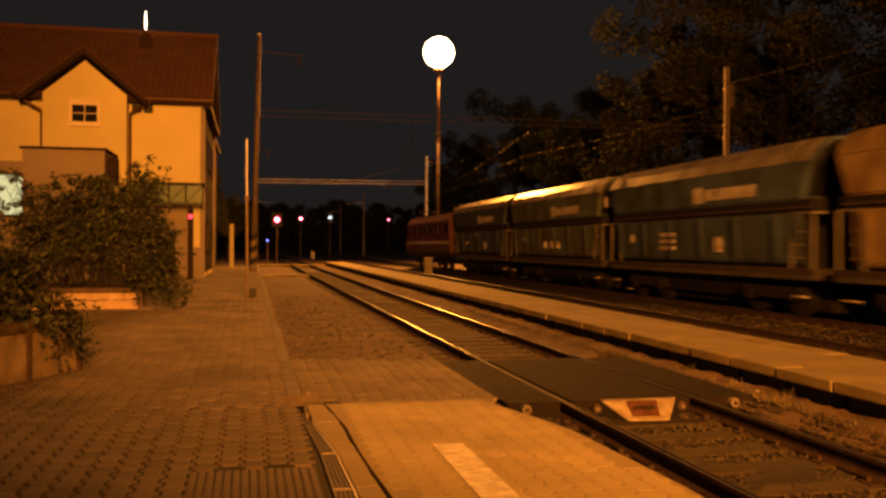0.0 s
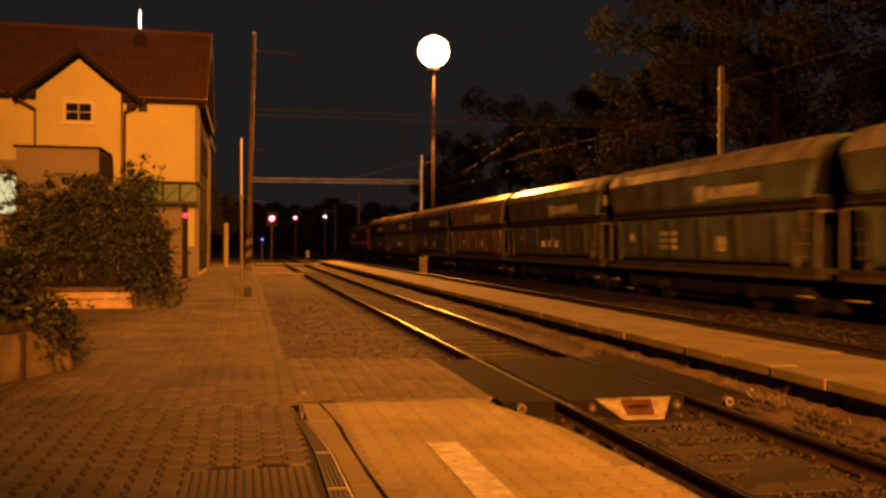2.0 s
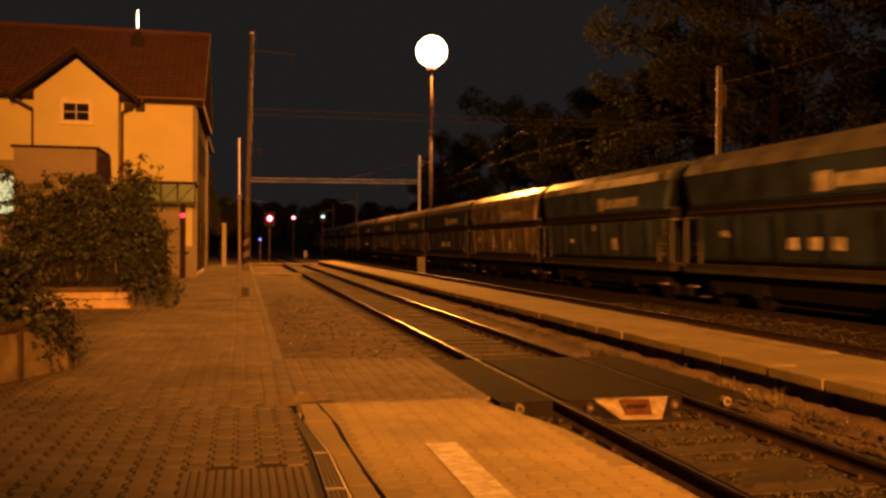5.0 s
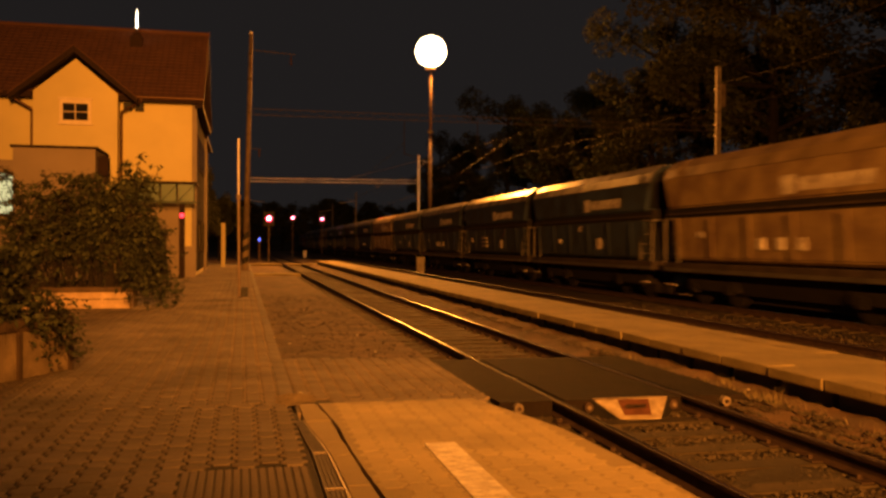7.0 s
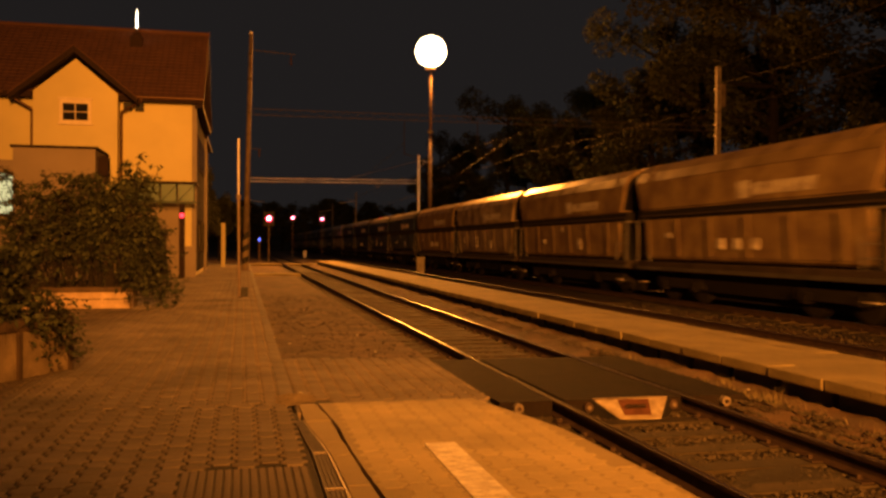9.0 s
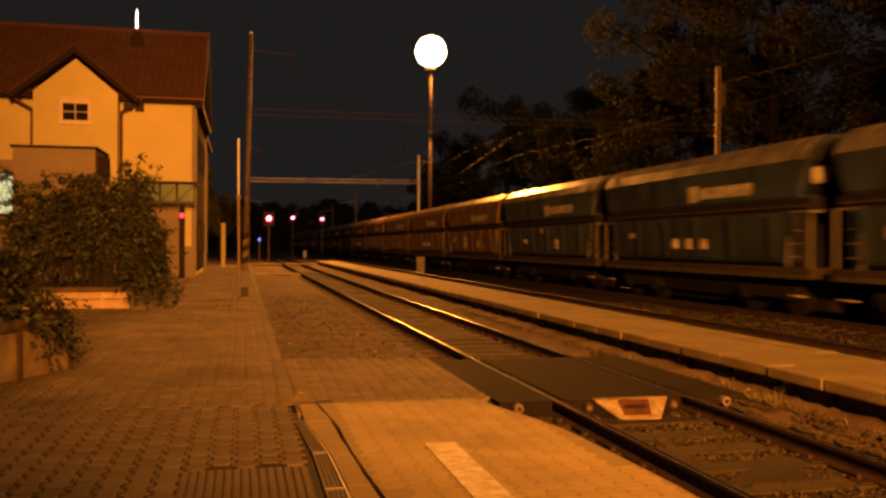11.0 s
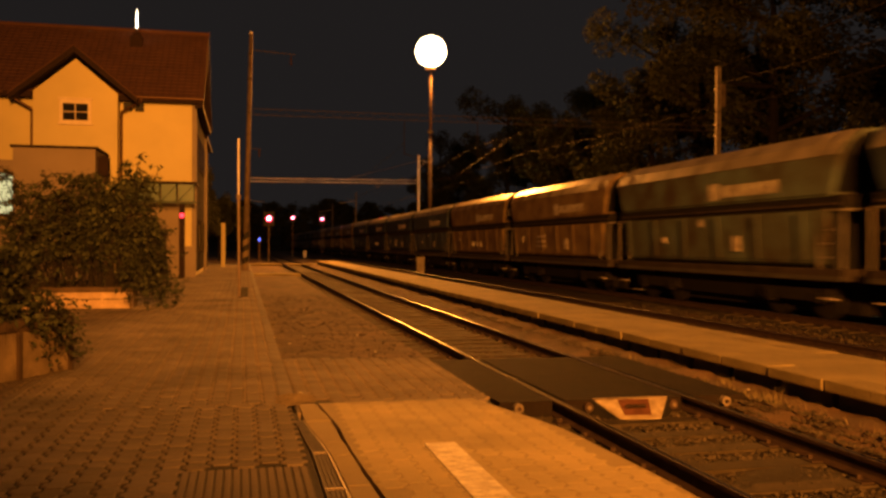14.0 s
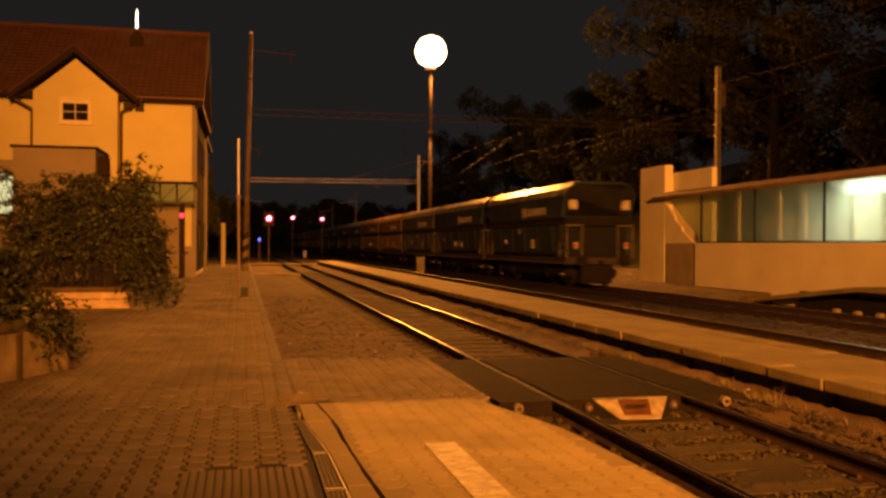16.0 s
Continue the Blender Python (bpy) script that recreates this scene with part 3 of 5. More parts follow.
def build_house():
    h = thing("station_house", (0, 0, 0), "yellow plastered two-storey station house with red tiled roof", "house")
    wall = part("wall", box(-16, -2.17, 42.0, 51.5, -0.2, 8.12), M_PLASTER, h, "yellow plaster wall")
    part("gable_end", prism([(42.0, 8.12), (51.5, 8.12), (46.75, 11.9)], -2.5, -2.17, axis="x"), M_SIDESHADE, h)
    # main roof
    roof = part("roof", prism([(41.35, 8.15), (46.75, 12.25), (52.2, 8.15), (52.2, 8.0), (46.75, 12.05), (41.35, 8.0)], -16.5, -1.75, axis="x"), M_SOFFIT, h, "red tiled gable roof")
    tagged(part("roof_tiles", roof_rows(-16.5, -1.74, 41.3, 8.19, 46.75, 12.3), M_TILE, roof, "courses of red clay tiles"), kind="stuff")
    part("ridge", tube((-16.5, 46.75, 12.3), (-1.72, 46.75, 12.3), 0.13, seg=10), M_TILE, roof)
    part("fascia", box(-16.4, -1.78, 41.28, 41.36, 7.95, 8.2), M_SOFFIT, roof)
    # front gable with its own roof
    g = part("front_gable", prism([(-8.88, -0.1), (-5.42, -0.1), (-5.42, 8.2), (-7.15, 9.66), (-8.88, 8.2)], 41.1, 43.5), M_PLASTER, h, "projecting plastered gable")
    for s in (-1, 1):
        prof = [(-7.15, 10.12), (-7.15 + s * 2.6, 7.98), (-7.15 + s * 2.6, 7.74), (-7.15, 9.86)]
        r = part("gable_roof", prism(prof, 40.6, 44.5), M_SOFFIT, h, "dark verge of the gable roof")
        tp = [(-7.15, 10.17), (-7.15 + s * 2.66, 7.98), (-7.15 + s * 2.62, 7.94), (-7.15, 10.13)]
        part("gable_tiles", prism(tp, 40.56, 44.45), M_TILE, r)
    # gable window
    w = part("window", box(-7.8, -6.5, 41.04, 41.11, 6.82, 7.86, 0.01), M_TRIMW, h, "small window with pale plaster surround")
    for i in range(2):
        for j in range(2):
            x, z = -7.66 + 0.53 * i, 6.97 + 0.38 * j
            part("pane", box(x, x + 0.49, 41.02, 41.045, z, z + 0.345), M_DARKGLASS, w, "dark glass pane")
    part("sill", box(-7.86, -6.44, 40.96, 41.08, 6.76, 6.84, 0.01), M_TRIMW, w)
    part("lintel", box(-7.86, -6.44, 40.98, 41.08, 7.86, 7.94, 0.01), M_TRIMW, w)
    # gutters and downpipes
    for x0, x1 in ((-4.7, -1.75), (-16.4, -10.1)):
        part("gutter", tube((x0, 41.22, 8.12), (x1, 41.22, 8.12), 0.08, seg=10), M_COPPER, h, "brown metal gutter")
    for x, s in ((-5.3, 1), (-9.0, -1)):
        d = part("downpipe", tube((x, 41.46, 7.45), (x, 41.46, 0.1), 0.06, seg=10), M_COPPER, h, "brown downpipe")
        part("swan_neck", tube((x, 41.46, 7.45), (x + s * 0.85, 41.22, 7.95), 0.06, seg=10), M_COPPER, d)
        part("outlet", tube((x + s * 0.85, 41.22, 7.9), (x + s * 0.85, 41.22, 8.15), 0.075, seg=10), M_COPPER, d)
    for x in (-5.05, -4.55):
        part("floodlight_box", box(x - 0.2, x + 0.16, 41.6, 41.98, 7.58, 7.95, 0.02), M_BLACK, h, "small dark box on the wall")
    # side panel and pilaster carry the side's dimness in their colours
    part("shade_dark_panel", box(-2.175, -2.14, 42.1, 51.4, 0.3, 7.8), M_SIDESHADE, h, "side wall panel with shade put into its dark colour")
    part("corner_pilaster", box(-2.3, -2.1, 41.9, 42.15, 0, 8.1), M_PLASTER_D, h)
    # side openings to the tracks
    for y in (44.2, 47.0, 49.6):
        for z in (1.2, 5.2):
            v = part("side_window", box(-2.18, -2.08, y - 0.6, y + 0.6, z, z + 1.6, 0.01), M_SIDESHADE, h)
            part("pane", box(-2.1, -2.06, y - 0.5, y + 0.5, z + 0.1, z + 1.5), M_DARKGLASS, v)
    part("side_soffit", box(-2.16, -1.8, 41.5, 52, 7.8, 7.98), M_SOFFIT, h)
    # chimney under the roof spindle
    ch = part("chimney", box(-5.42, -4.84, 45.25, 45.75, 10.9, 11.75, 0.02), M_SOFFIT, h, "dark low chimney block")
    part("chimney_cap", box(-5.3, -4.94, 45.35, 45.65, 11.75, 11.95, 0.02), M_SOFFIT, ch)
    # canopy along the platform
    c = part("canopy", box(-5.0, -2.0, 40.3, 41.98, 4.24, 4.34), M_SOFFIT, h, "glazed entrance canopy on a dark frame")
    for x in (-4.95, -4.25, -3.55, -2.85, -2.1):
        part("canopy_post", tube((x, 40.32, 3.45), (x, 40.32, 4.26), 0.03, seg=6), M_GREENMETAL, c)
    part("canopy_rail", box(-5.0, -2.0, 40.28, 40.36, 3.38, 3.46), M_GREENMETAL, c)
    for i in range(4):
        x = -4.93 + 0.715 * i
        part("canopy_pane", box(x, x + 0.66, 40.33, 40.345, 3.48, 4.22), M_CANOPY, c, "greenish glass pane")
        part("canopy_brace", tube((x, 40.3, 3.47), (x + 0.68, 40.3, 4.22), 0.02, seg=6), M_GREENMETAL, c)
    part("column", box(-2.72, -2.5, 40.3, 40.55, 0.1, 3.4, 0.02), M_SOFFIT, h, "dark canopy column")
    part("plinth", box(-2.55, -2.12, 41.4, 41.97, 0.05, 1.5, 0.02), M_PLASTER_D, h)
    # beige panel dulled to carry the dark under the canopy in its colour
    part("entrance_wall", box(-5.25, -2.72, 41.955, 42.0, 0.02, 4.22), M_PLASTER_D, h, "beige wall with the canopy's shade in its dull colour")
    door = part("door", box(-4.4, -3.4, 41.91, 42.02, 0.1, 2.3, 0.01), M_SOFFIT, h, "dark station door")
    part("door_handle", tube((-3.52, 41.89, 1.1), (-3.52, 41.89, 1.3), 0.02, seg=6), M_STEEL, door)
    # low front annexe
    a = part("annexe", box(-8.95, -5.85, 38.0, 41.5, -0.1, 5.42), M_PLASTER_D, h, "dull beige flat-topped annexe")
    part("annexe_coping", box(-9.05, -5.75, 37.92, 41.5, 5.42, 5.52, 0.015), M_SOFFIT, a)
    part("annexe_vent", box(-5.85, -5.45, 38.6, 39.2, 4.4, 5.2, 0.02), M_SOFFIT, a)
    lw = part("lit_window", box(-10.4, -8.97, 38.9, 39.1, 2.7, 4.5, 0.01), M_SOFFIT, h, "lit window with greenish light")
    part("pane", box(-10.3, -9.05, 38.86, 38.9, 2.8, 4.4), G_WINDOW, lw)
    part("annexe_wall", box(-16, -8.97, 39.0, 41.5, -0.1, 5.0), M_PLASTER_D, a)
    # lower wing further along the platform
    wing = thing("side_wing", (0, 0, 0), "ochre lower wing with pilasters beside the platform", "building")
    # wing wall and pilaster are darkened the same way
    part("wall", box(-9, -2.25, 51.6, 60, -0.2, 7.6), M_SIDESHADE, wing)
    part("pilaster", box(-2.5, -2.05, 52.2, 52.7, -0.1, 8.0, 0.02), M_PLASTER_D, wing)
    part("roof", prism([(-9.4, 7.6), (-2.0, 7.6), (-2.0, 7.75), (-5.7, 9.6), (-9.4, 7.75)], 51.6, 60.3), M_SOFFIT, wing)
    gp = thing("gate_pillar", (-1.28, 60.5, 0.05), "lit ochre gate pillar at the platform's end", "pillar")
    part("shaft", box(-0.13, 0.13, -0.13, 0.13, 0, 2.95, 0.02), M_PLASTER, gp)
    part("cap", box(-0.17, 0.17, -0.17, 0.17, 2.95, 3.05, 0.02), M_SOFFIT, gp)
    # slender spindle above the chimney; its brightness is emission in the material
    lamp = thing("roof_lamp", (-5.12, 45.5, 11.85), "slender bright spindle on the roof chimney", "lamp")
    part("stem", tube((0, 0, 0), (0, 0, 0.3), 0.06, 0.05, 10), M_BLACK, lamp)
    part("glow_core", tube((0, 0, 0.72), (0, 0, 1.25), 0.05, 0.01, 14, tube((0, 0, 0.08), (0, 0, 0.72), 0.02, 0.05, 14)), G_FLAME, lamp, "glowing spindle body")
    red = thing("red_wall_lamp", (-2.61, 40.25, 2.85), "small red lamp on the canopy column", "lamp")
    part("housing", tube((0, 0.04, 0), (0, -0.05, 0), 0.13, seg=14), M_BLACK, red)
    part("lens", ball((0, -0.05, 0), 0.105, 2, (1, 0.5, 1)), G_REDS, red, "red glowing lens", smooth=True)


build_house()

# ---- shrubs in planters ----


def shrub(at, base, canes, apex, reach, fall, seed, label, size=0.1, twigs=8, ways=(0.0, 6.283), floor=-0.45):
    """Arching canes that rise from a bed of half-size base, bend over and trail; each carries leafy side twigs."""
    rng = random.Random(seed)
    t = thing("shrub", at, label, "shrub")
    bm, pts = bmesh.new(), []
    for s in range(canes):
        a, top = rng.uniform(*ways), rng.uniform(*apex)
        far = rng.uniform(*reach) * (1.15 - 0.3 * top / apex[1])
        p0 = Vector((rng.uniform(-1, 1) * base[0], rng.uniform(-1, 1) * base[1], 0))
        end = p0 + Vector((math.cos(a) * far, math.sin(a) * far * 0.75, top - rng.uniform(*fall)))
        crest = p0 + Vector((math.cos(a) * far * 0.35, math.sin(a) * far * 0.25, top * 1.45 - 0.22 * end.z))
        prev, steps = p0, 9
        bushy = rng.choice((0.4, 0.8, 1.0, 1.3))
        for k in range(1, steps + 1):
            f = k / steps
            q = p0 * (1 - f) ** 2 + crest * (2 * f * (1 - f)) + end * f * f + Vector([rng.gauss(0, 0.02) for _ in range(3)])
            if q.z < floor:
                break
            tube(prev, q, 0.013 * (1.2 - f), 0.013 * (1.08 - f), 4, bm)
            if k > 2:
                for _ in range(max(1, int(twigs * bushy / 6 + rng.random()))):
                    b, out = rng.uniform(0, 6.283), rng.uniform(0.12, 0.34)
                    root = prev.lerp(q, rng.random())
                    tip = root + Vector((math.cos(b) * out, math.sin(b) * out, rng.uniform(-0.16, 0.12)))
                    n = rng.randint(5, 11)
                    for i in range(n):
                        p = root.lerp(tip, (i + 1) / n) + Vector([rng.gauss(0, 0.03) for _ in range(3)])
                        if p.z > floor:
                            pts.append(p)
            prev = q
    tagged(part("woody_base", bm, M_BARK, t, "thin brown stems"), kind="stuff")
    me = leaves(pts, size, seed + 1, 0.25)
    me.materials.append(M_LEAF)
    tagged(part("leaves", me, M_LEAF, t, "dense small dull-green leaves"), kind="stuff")
    return t


def planter(at, w, d, h, turn, label, stone):
    t = thing("planter", at, label, "planter", turn=turn)
    x, y = w / 2, d / 2
    for a in ((-x, x, -y, -y + 0.1), (-x, x, y - 0.1, y), (-x, -x + 0.1, -y + 0.1, y - 0.1), (x - 0.1, x, -y + 0.1, y - 0.1)):
        part("side_panel", box(*a, 0.0, h - 0.08, 0.015), stone, t)
    for a in ((-x - 0.04, x + 0.04, -y - 0.04, -y + 0.14), (-x - 0.04, x + 0.04, y - 0.14, y + 0.04), (-x - 0.04, -x + 0.14, -y + 0.14, y - 0.14), (x - 0.14, x + 0.04, -y + 0.14, y - 0.14)):
        part("rim", box(*a, h - 0.12, h, 0.02), M_PLANTERRIM, t, "brown planter rim")
    n = 5
    for i in range(n + 1):
        xx, yy = -x + i * w / n, -y + i * d / n
        part("rib", box(xx - 0.035, xx + 0.035, -y - 0.03, -y + 0.02, 0.0, h - 0.08, 0.01), stone, t)
        if i in (0, 3, 5):
            part("rib", box(x - 0.02, x + 0.03, yy - 0.035, yy + 0.035, 0.0, h - 0.08, 0.01), M_PLANTERRIM, t, "dark vertical rib")
    for s in (-1, 1):
        part("foot", box(-x, x, s * (y - 0.15) - 0.08, s * (y - 0.15) + 0.08, 0, 0.07, 0.01), stone, t)
    part("course_joint", box(-x + 0.04, x - 0.04, -y - 0.004, -y + 0.01, h * 0.42, h * 0.46), M_PLANTERRIM, t, "dark joint between the courses")
    part("earth", box(-x + 0.1, x - 0.1, -y + 0.1, y - 0.1, h - 0.25, h - 0.1), M_EARTH, t)
    return t


planter((-3.09, 10.6, 0.1), 1.3, 2.2, 0.66, -26, "weathered concrete planter with dark ribs on the paving", M_PLANTER)
planter((-4.1, 22.2, 0.1), 3.1, 1.1, 0.5, 0, "low concrete planter under drooping shrubs, lamplight put into its pale colour", M_PLANTERLIT)
shrub((-3.1, 10.7, 0.6), (0.5, 0.8), 120, (0.5, 1.25), (0.3, 0.95), (0.1, 1.2), 21, "dull-green leafy shrub spilling over its planter", 0.075, 9, floor=-0.15)
shrub((-2.25, 11.1, 0.62), (0.1, 0.25), 16, (0.2, 0.5), (0.2, 0.42), (0.5, 1.0), 28, "low shrub trailing over the planter's edge", 0.06, 3, (-1.2, 0.9), -0.4)
shrub((-2.85, 22.2, 0.5), (0.35, 0.35), 78, (1.6, 3.3), (0.4, 1.2), (0.6, 2.2), 22, "large drooping shrub with loose twigs over a planter", 0.11, 8, floor=-0.3)
shrub((-2.5, 21.95, 0.5), (0.25, 0.25), 85, (0.6, 2.4), (0.45, 1.25), (1.2, 2.8), 24, "low drooping shrub at the planter's end", 0.105, 8, (-1.9, 0.9), -0.38)
shrub((-4.7, 22.3, 0.5), (0.6, 0.35), 74, (1.2, 3.1), (0.5, 1.5), (0.3, 2.4), 23, "broad leafy shrub in the long planter", 0.11, 8, floor=-0.25)
shrub((-3.7, 22.3, 0.5), (0.45, 0.35), 70, (1.2, 3.05), (0.3, 1.2), (0.3, 2.3), 27, "leafy shrub filling the middle of the planter", 0.11, 8, floor=-0.02)
shrub((-2.75, 22.4, 0.5), (0.3, 0.3), 8, (2.9, 3.6), (0.6, 1.1), (0.2, 1.0), 32, "few tall loose twigs above the shrubs", 0.11, 6, (-0.6, 1.6), 0.1)
shrub((-5.0, 15.5, 0.12), (0.6, 0.5), 90, (1.0, 2.7), (0.4, 1.4), (0.2, 1.8), 25, "tall leafy shrub beside the planters", 0.1, 8, floor=-0.05)

# ---- masts, beams and wires ----


def lattice(p0, p1, size, bays, bm, thick=1.0):
    """A lattice beam: two chords and zigzag bars."""
    p0, p1 = Vector(p0), Vector(p1)
    up = Vector((0, 0, size))
    tube(p0, p1, 0.02 * thick, seg=6, bm=bm)
    tube(p0 + up, p1 + up, 0.02 * thick, seg=6, bm=bm)
    for i in range(bays):
        a, b = p0.lerp(p1, i / bays), p0.lerp(p1, (i + 1) / bays)
        if i % 2:
            tube(a, b + up, 0.009 * thick, seg=4, bm=bm)
        else:
            tube(a + up, b, 0.009 * thick, seg=4, bm=bm)


def insulator(a, b, parent, wide=1.0):
    bm = tube(a, b, 0.014 * wide, seg=6)
    a, b = Vector(a), Vector(b)
    for k in range(4):
        p = a.lerp(b, 0.2 + 0.2 * k)
        d = (b - a).normalized() * 0.025
        tube(p - d, p + d, 0.045 * wide, 0.03 * wide, 10, bm)
    part("insulator", bm, M_PORCELAIN, parent, "brown ribbed insulator")


def build_masts():
    # near portal, left mast on the platform
    m = thing("catenary_mast", (0.12, 51.0, 0.08), "tall rusty steel catenary mast with striped foot", "catenary mast")
    part("shaft", tube((0, 0, 0), (0.27, 0, 13.4), 0.17, 0.1, 14), M_MASTL, m, smooth=True)
    part("cap", tube((0.27, 0, 13.4), (0.275, 0, 13.5), 0.11, 0.07, 12), M_MAST, m)
    for k in range(6):
        z = 0.12 + 0.34 * k
        band = tube((0.02 * z, 0, z), (0.02 * (z + 0.34), 0, z + 0.34), 0.186, seg=16)
        for v in band.verts:
            v.co.z += 0.6 * (v.co.x - 0.02 * z)
        part("warning_stripe", band, M_BLACK if k % 2 else M_STRIPE, m, "slanting black and pale warning band")
    part("foot", box(-0.3, 0.3, -0.3, 0.3, -0.2, 0.1, 0.03), M_MASTD, m)
    for z in (12.2, 10.8, 8.9):
        part("clamp", tube((0.02 * z, 0, z), (0.02 * z, 0, z + 0.1), 0.15, seg=12), M_BEAM, m)
    part("top_arm", tube((0.25, 0, 12.5), (2.75, 0, 12.35), 0.024, seg=6), M_BEAM, m)
    insulator((2.5, 0, 12.3), (2.5, 0, 11.7), m, 1.7)
    part("side_arm", tube((0.15, 0, 6.95), (0.85, 0, 6.9), 0.022, seg=6), M_BEAM, m)
    insulator((0.75, 0, 6.9), (0.75, 0, 6.45), m, 1.7)
    # slim post beside it
    p = thing("slim_post", (-0.1, 26.2, 0.08), "slim pale post on the platform", "post")
    part("lower_tube", tube((0, 0, 0), (-0.03, 0, 2.9), 0.042, seg=10), M_MASTD, p)
    part("upper_tube", tube((-0.03, 0, 2.9), (-0.04, 0, 4.6), 0.02, seg=10), M_MAST, p)
    part("collar", tube((-0.03, 0, 2.85), (-0.03, 0, 2.97), 0.07, seg=10), M_MASTD, p)
    part("base_box", box(0.05, 0.25, -0.1, 0.1, 0, 0.28, 0.02), M_BLACK, p)
    # near portal, right mast far behind the shelter
    m = thing("catenary_mast", (29.5, 51.0, -0.2), "pale concrete catenary mast with bolted plates", "catenary mast")
    part("shaft", box(-0.14, 0.14, -0.14, 0.14, 0, 13.3, 0.025), M_CONC, m)
    part("groove", box(-0.045, 0.045, -0.15, -0.13, 0.4, 13.0), M_MASTD, m)
    for z in (8.8, 9.5, 11.8):
        part("clamp", box(-0.17, 0.17, -0.17, 0.17, z, z + 0.14, 0.015), M_MASTD, m)
    part("weight_bracket", box(0.15, 0.5, -0.1, 0.1, 10.75, 12.2, 0.03), M_MASTL, m, "balance weight box on the mast's side")
    beam = thing("portal_beam", (0, 51.0, 0), "long thin lattice beam spanning the tracks", "portal beam")
    bm = bmesh.new()
    lattice((0.3, 0, 8.92), (29.36, 0, 8.98), 0.34, 64, bm, 0.9)
    part("lattice", bm, M_BEAM, beam)
    for x in (9.2, 13.65, 17.6):
        part("drop_post", tube((x, 0, 8.95), (x, 0, 6.9), 0.025, seg=6), M_WIRE, beam)
        part("registration_arm", tube((x, 0, 7.0), (x + 1.1, 0, 6.6), 0.018, seg=6), M_WIRE, beam)
    # far portal
    m = thing("catenary_mast", (20.35, 103.0, -0.2), "pale lattice catenary mast of the far portal", "catenary mast")
    part("shaft", box(-0.14, 0.14, -0.14, 0.14, 0, 12.5, 0.025), M_MAST, m)
    part("stay", tube((-0.1, 0, 11.8), (-8.6, 0, 9.5), 0.028, seg=6), M_MASTD, m)
    part("cantilever", tube((0.1, 0, 11.9), (1.15, 0, 11.7), 0.045, seg=6), M_MAST, m)
    part("strut", tube((0.12, 0, 11.2), (0.9, 0, 11.72), 0.035, seg=6), M_MAST, m)
    insulator((1.1, 0, 11.7), (0.95, 0, 11.15), m, 1.3)
    m2 = thing("catenary_mast", (0.6, 103.0, -0.1), "slim catenary mast of the far portal", "catenary mast")
    part("shaft", tube((0, 0, 0), (0, 0, 11.4), 0.17, 0.12, 10), M_MASTD, m2)
    beam = thing("portal_beam", (0, 103.0, 0), "pale lattice beam of the far portal", "portal beam")
    bm = bmesh.new()
    lattice((0.6, 0, 8.76), (20.25, 0, 8.93), 0.38, 50, bm, 1.5)
    part("lattice", bm, M_MAST, beam)
    part("hanger", tube((15.4, 0, 8.3), (15.7, 0, 8.9), 0.03, seg=6, bm=tube((15.4, 0, 8.3), (15.1, 0, 8.9), 0.03, seg=6)), M_MASTD, beam, "small vee-shaped hanger")
    for x, y, h in ((19.45, 155.5, 11.1), (20.4, 207.0, 11.5), (0.7, 155.5, 11.0)):
        m = thing("catenary_mast", (x, y, -0.2), "distant slim catenary mast", "catenary mast")
        part("shaft", tube((0, 0, 0), (0, 0, h), 0.19, 0.13, 8), M_CONC, m)
        part("cantilever", tube((0, 0, h - 1.6), (-3 if x > 5 else 3, 0, h - 2.0), 0.05, seg=6), M_MAST, m)


def wire(points, r, label):
    cu = bpy.data.curves.new("wire", "CURVE")
    cu.dimensions, cu.bevel_depth, cu.bevel_resolution = "3D", r, 1
    s = cu.splines.new("POLY")
    s.points.add(len(points) - 1)
    for q, p in zip(s.points, points):
        q.co = (*p, 1)
    cu.materials.append(M_WIRE)
    return tagged(new("overhead_wire", cu), label, "wire", group="overhead wires")


def span(a, b, sag, n=14):
    a, b = Vector(a), Vector(b)
    return [tuple(a.lerp(b, i / n) - Vector((0, 0, sag * 4 * (i / n) * (1 - i / n)))) for i in range(n + 1)]


def build_wires():
    for x, y0, y1 in [(13.65, -1, 51.0)] + [(x, y0, y1) for x in (9.2, 13.65) for y0, y1 in ((51.0, 103.0), (103.0, 155.5))]:
        wire(span((x, y0, 7.6), (x, y1, 7.6), 0.7), 0.009, "sagging catenary wire over the track")
        wire([(x, y0, 5.6), (x, y1, 5.6)], 0.009, "straight contact wire over the track")
    wire(span((16.5, 51.0, 8.65), (22.0, 95.7, 8.7), 0.1), 0.017, "slanting anchor wire between the portals")
    wire(span((29.3, 51.0, 10.6), (24.5, 75.0, 9.85), 0.15), 0.016, "slanting anchor wire from the concrete mast")
    wire(span((24.5, 75.0, 9.85), (20.4, 103.0, 9.0), 0.3), 0.016, "slanting anchor wire from the concrete mast")
    wire(span((29.5, 51.0, 12.0), (29.5, -1, 12.0), 0.6), 0.016, "feeder wire along the masts")
    wire(span((0.37, 51.0, 12.1), (0.6, 103.0, 11.0), 0.6), 0.016, "feeder wire along the platform masts")


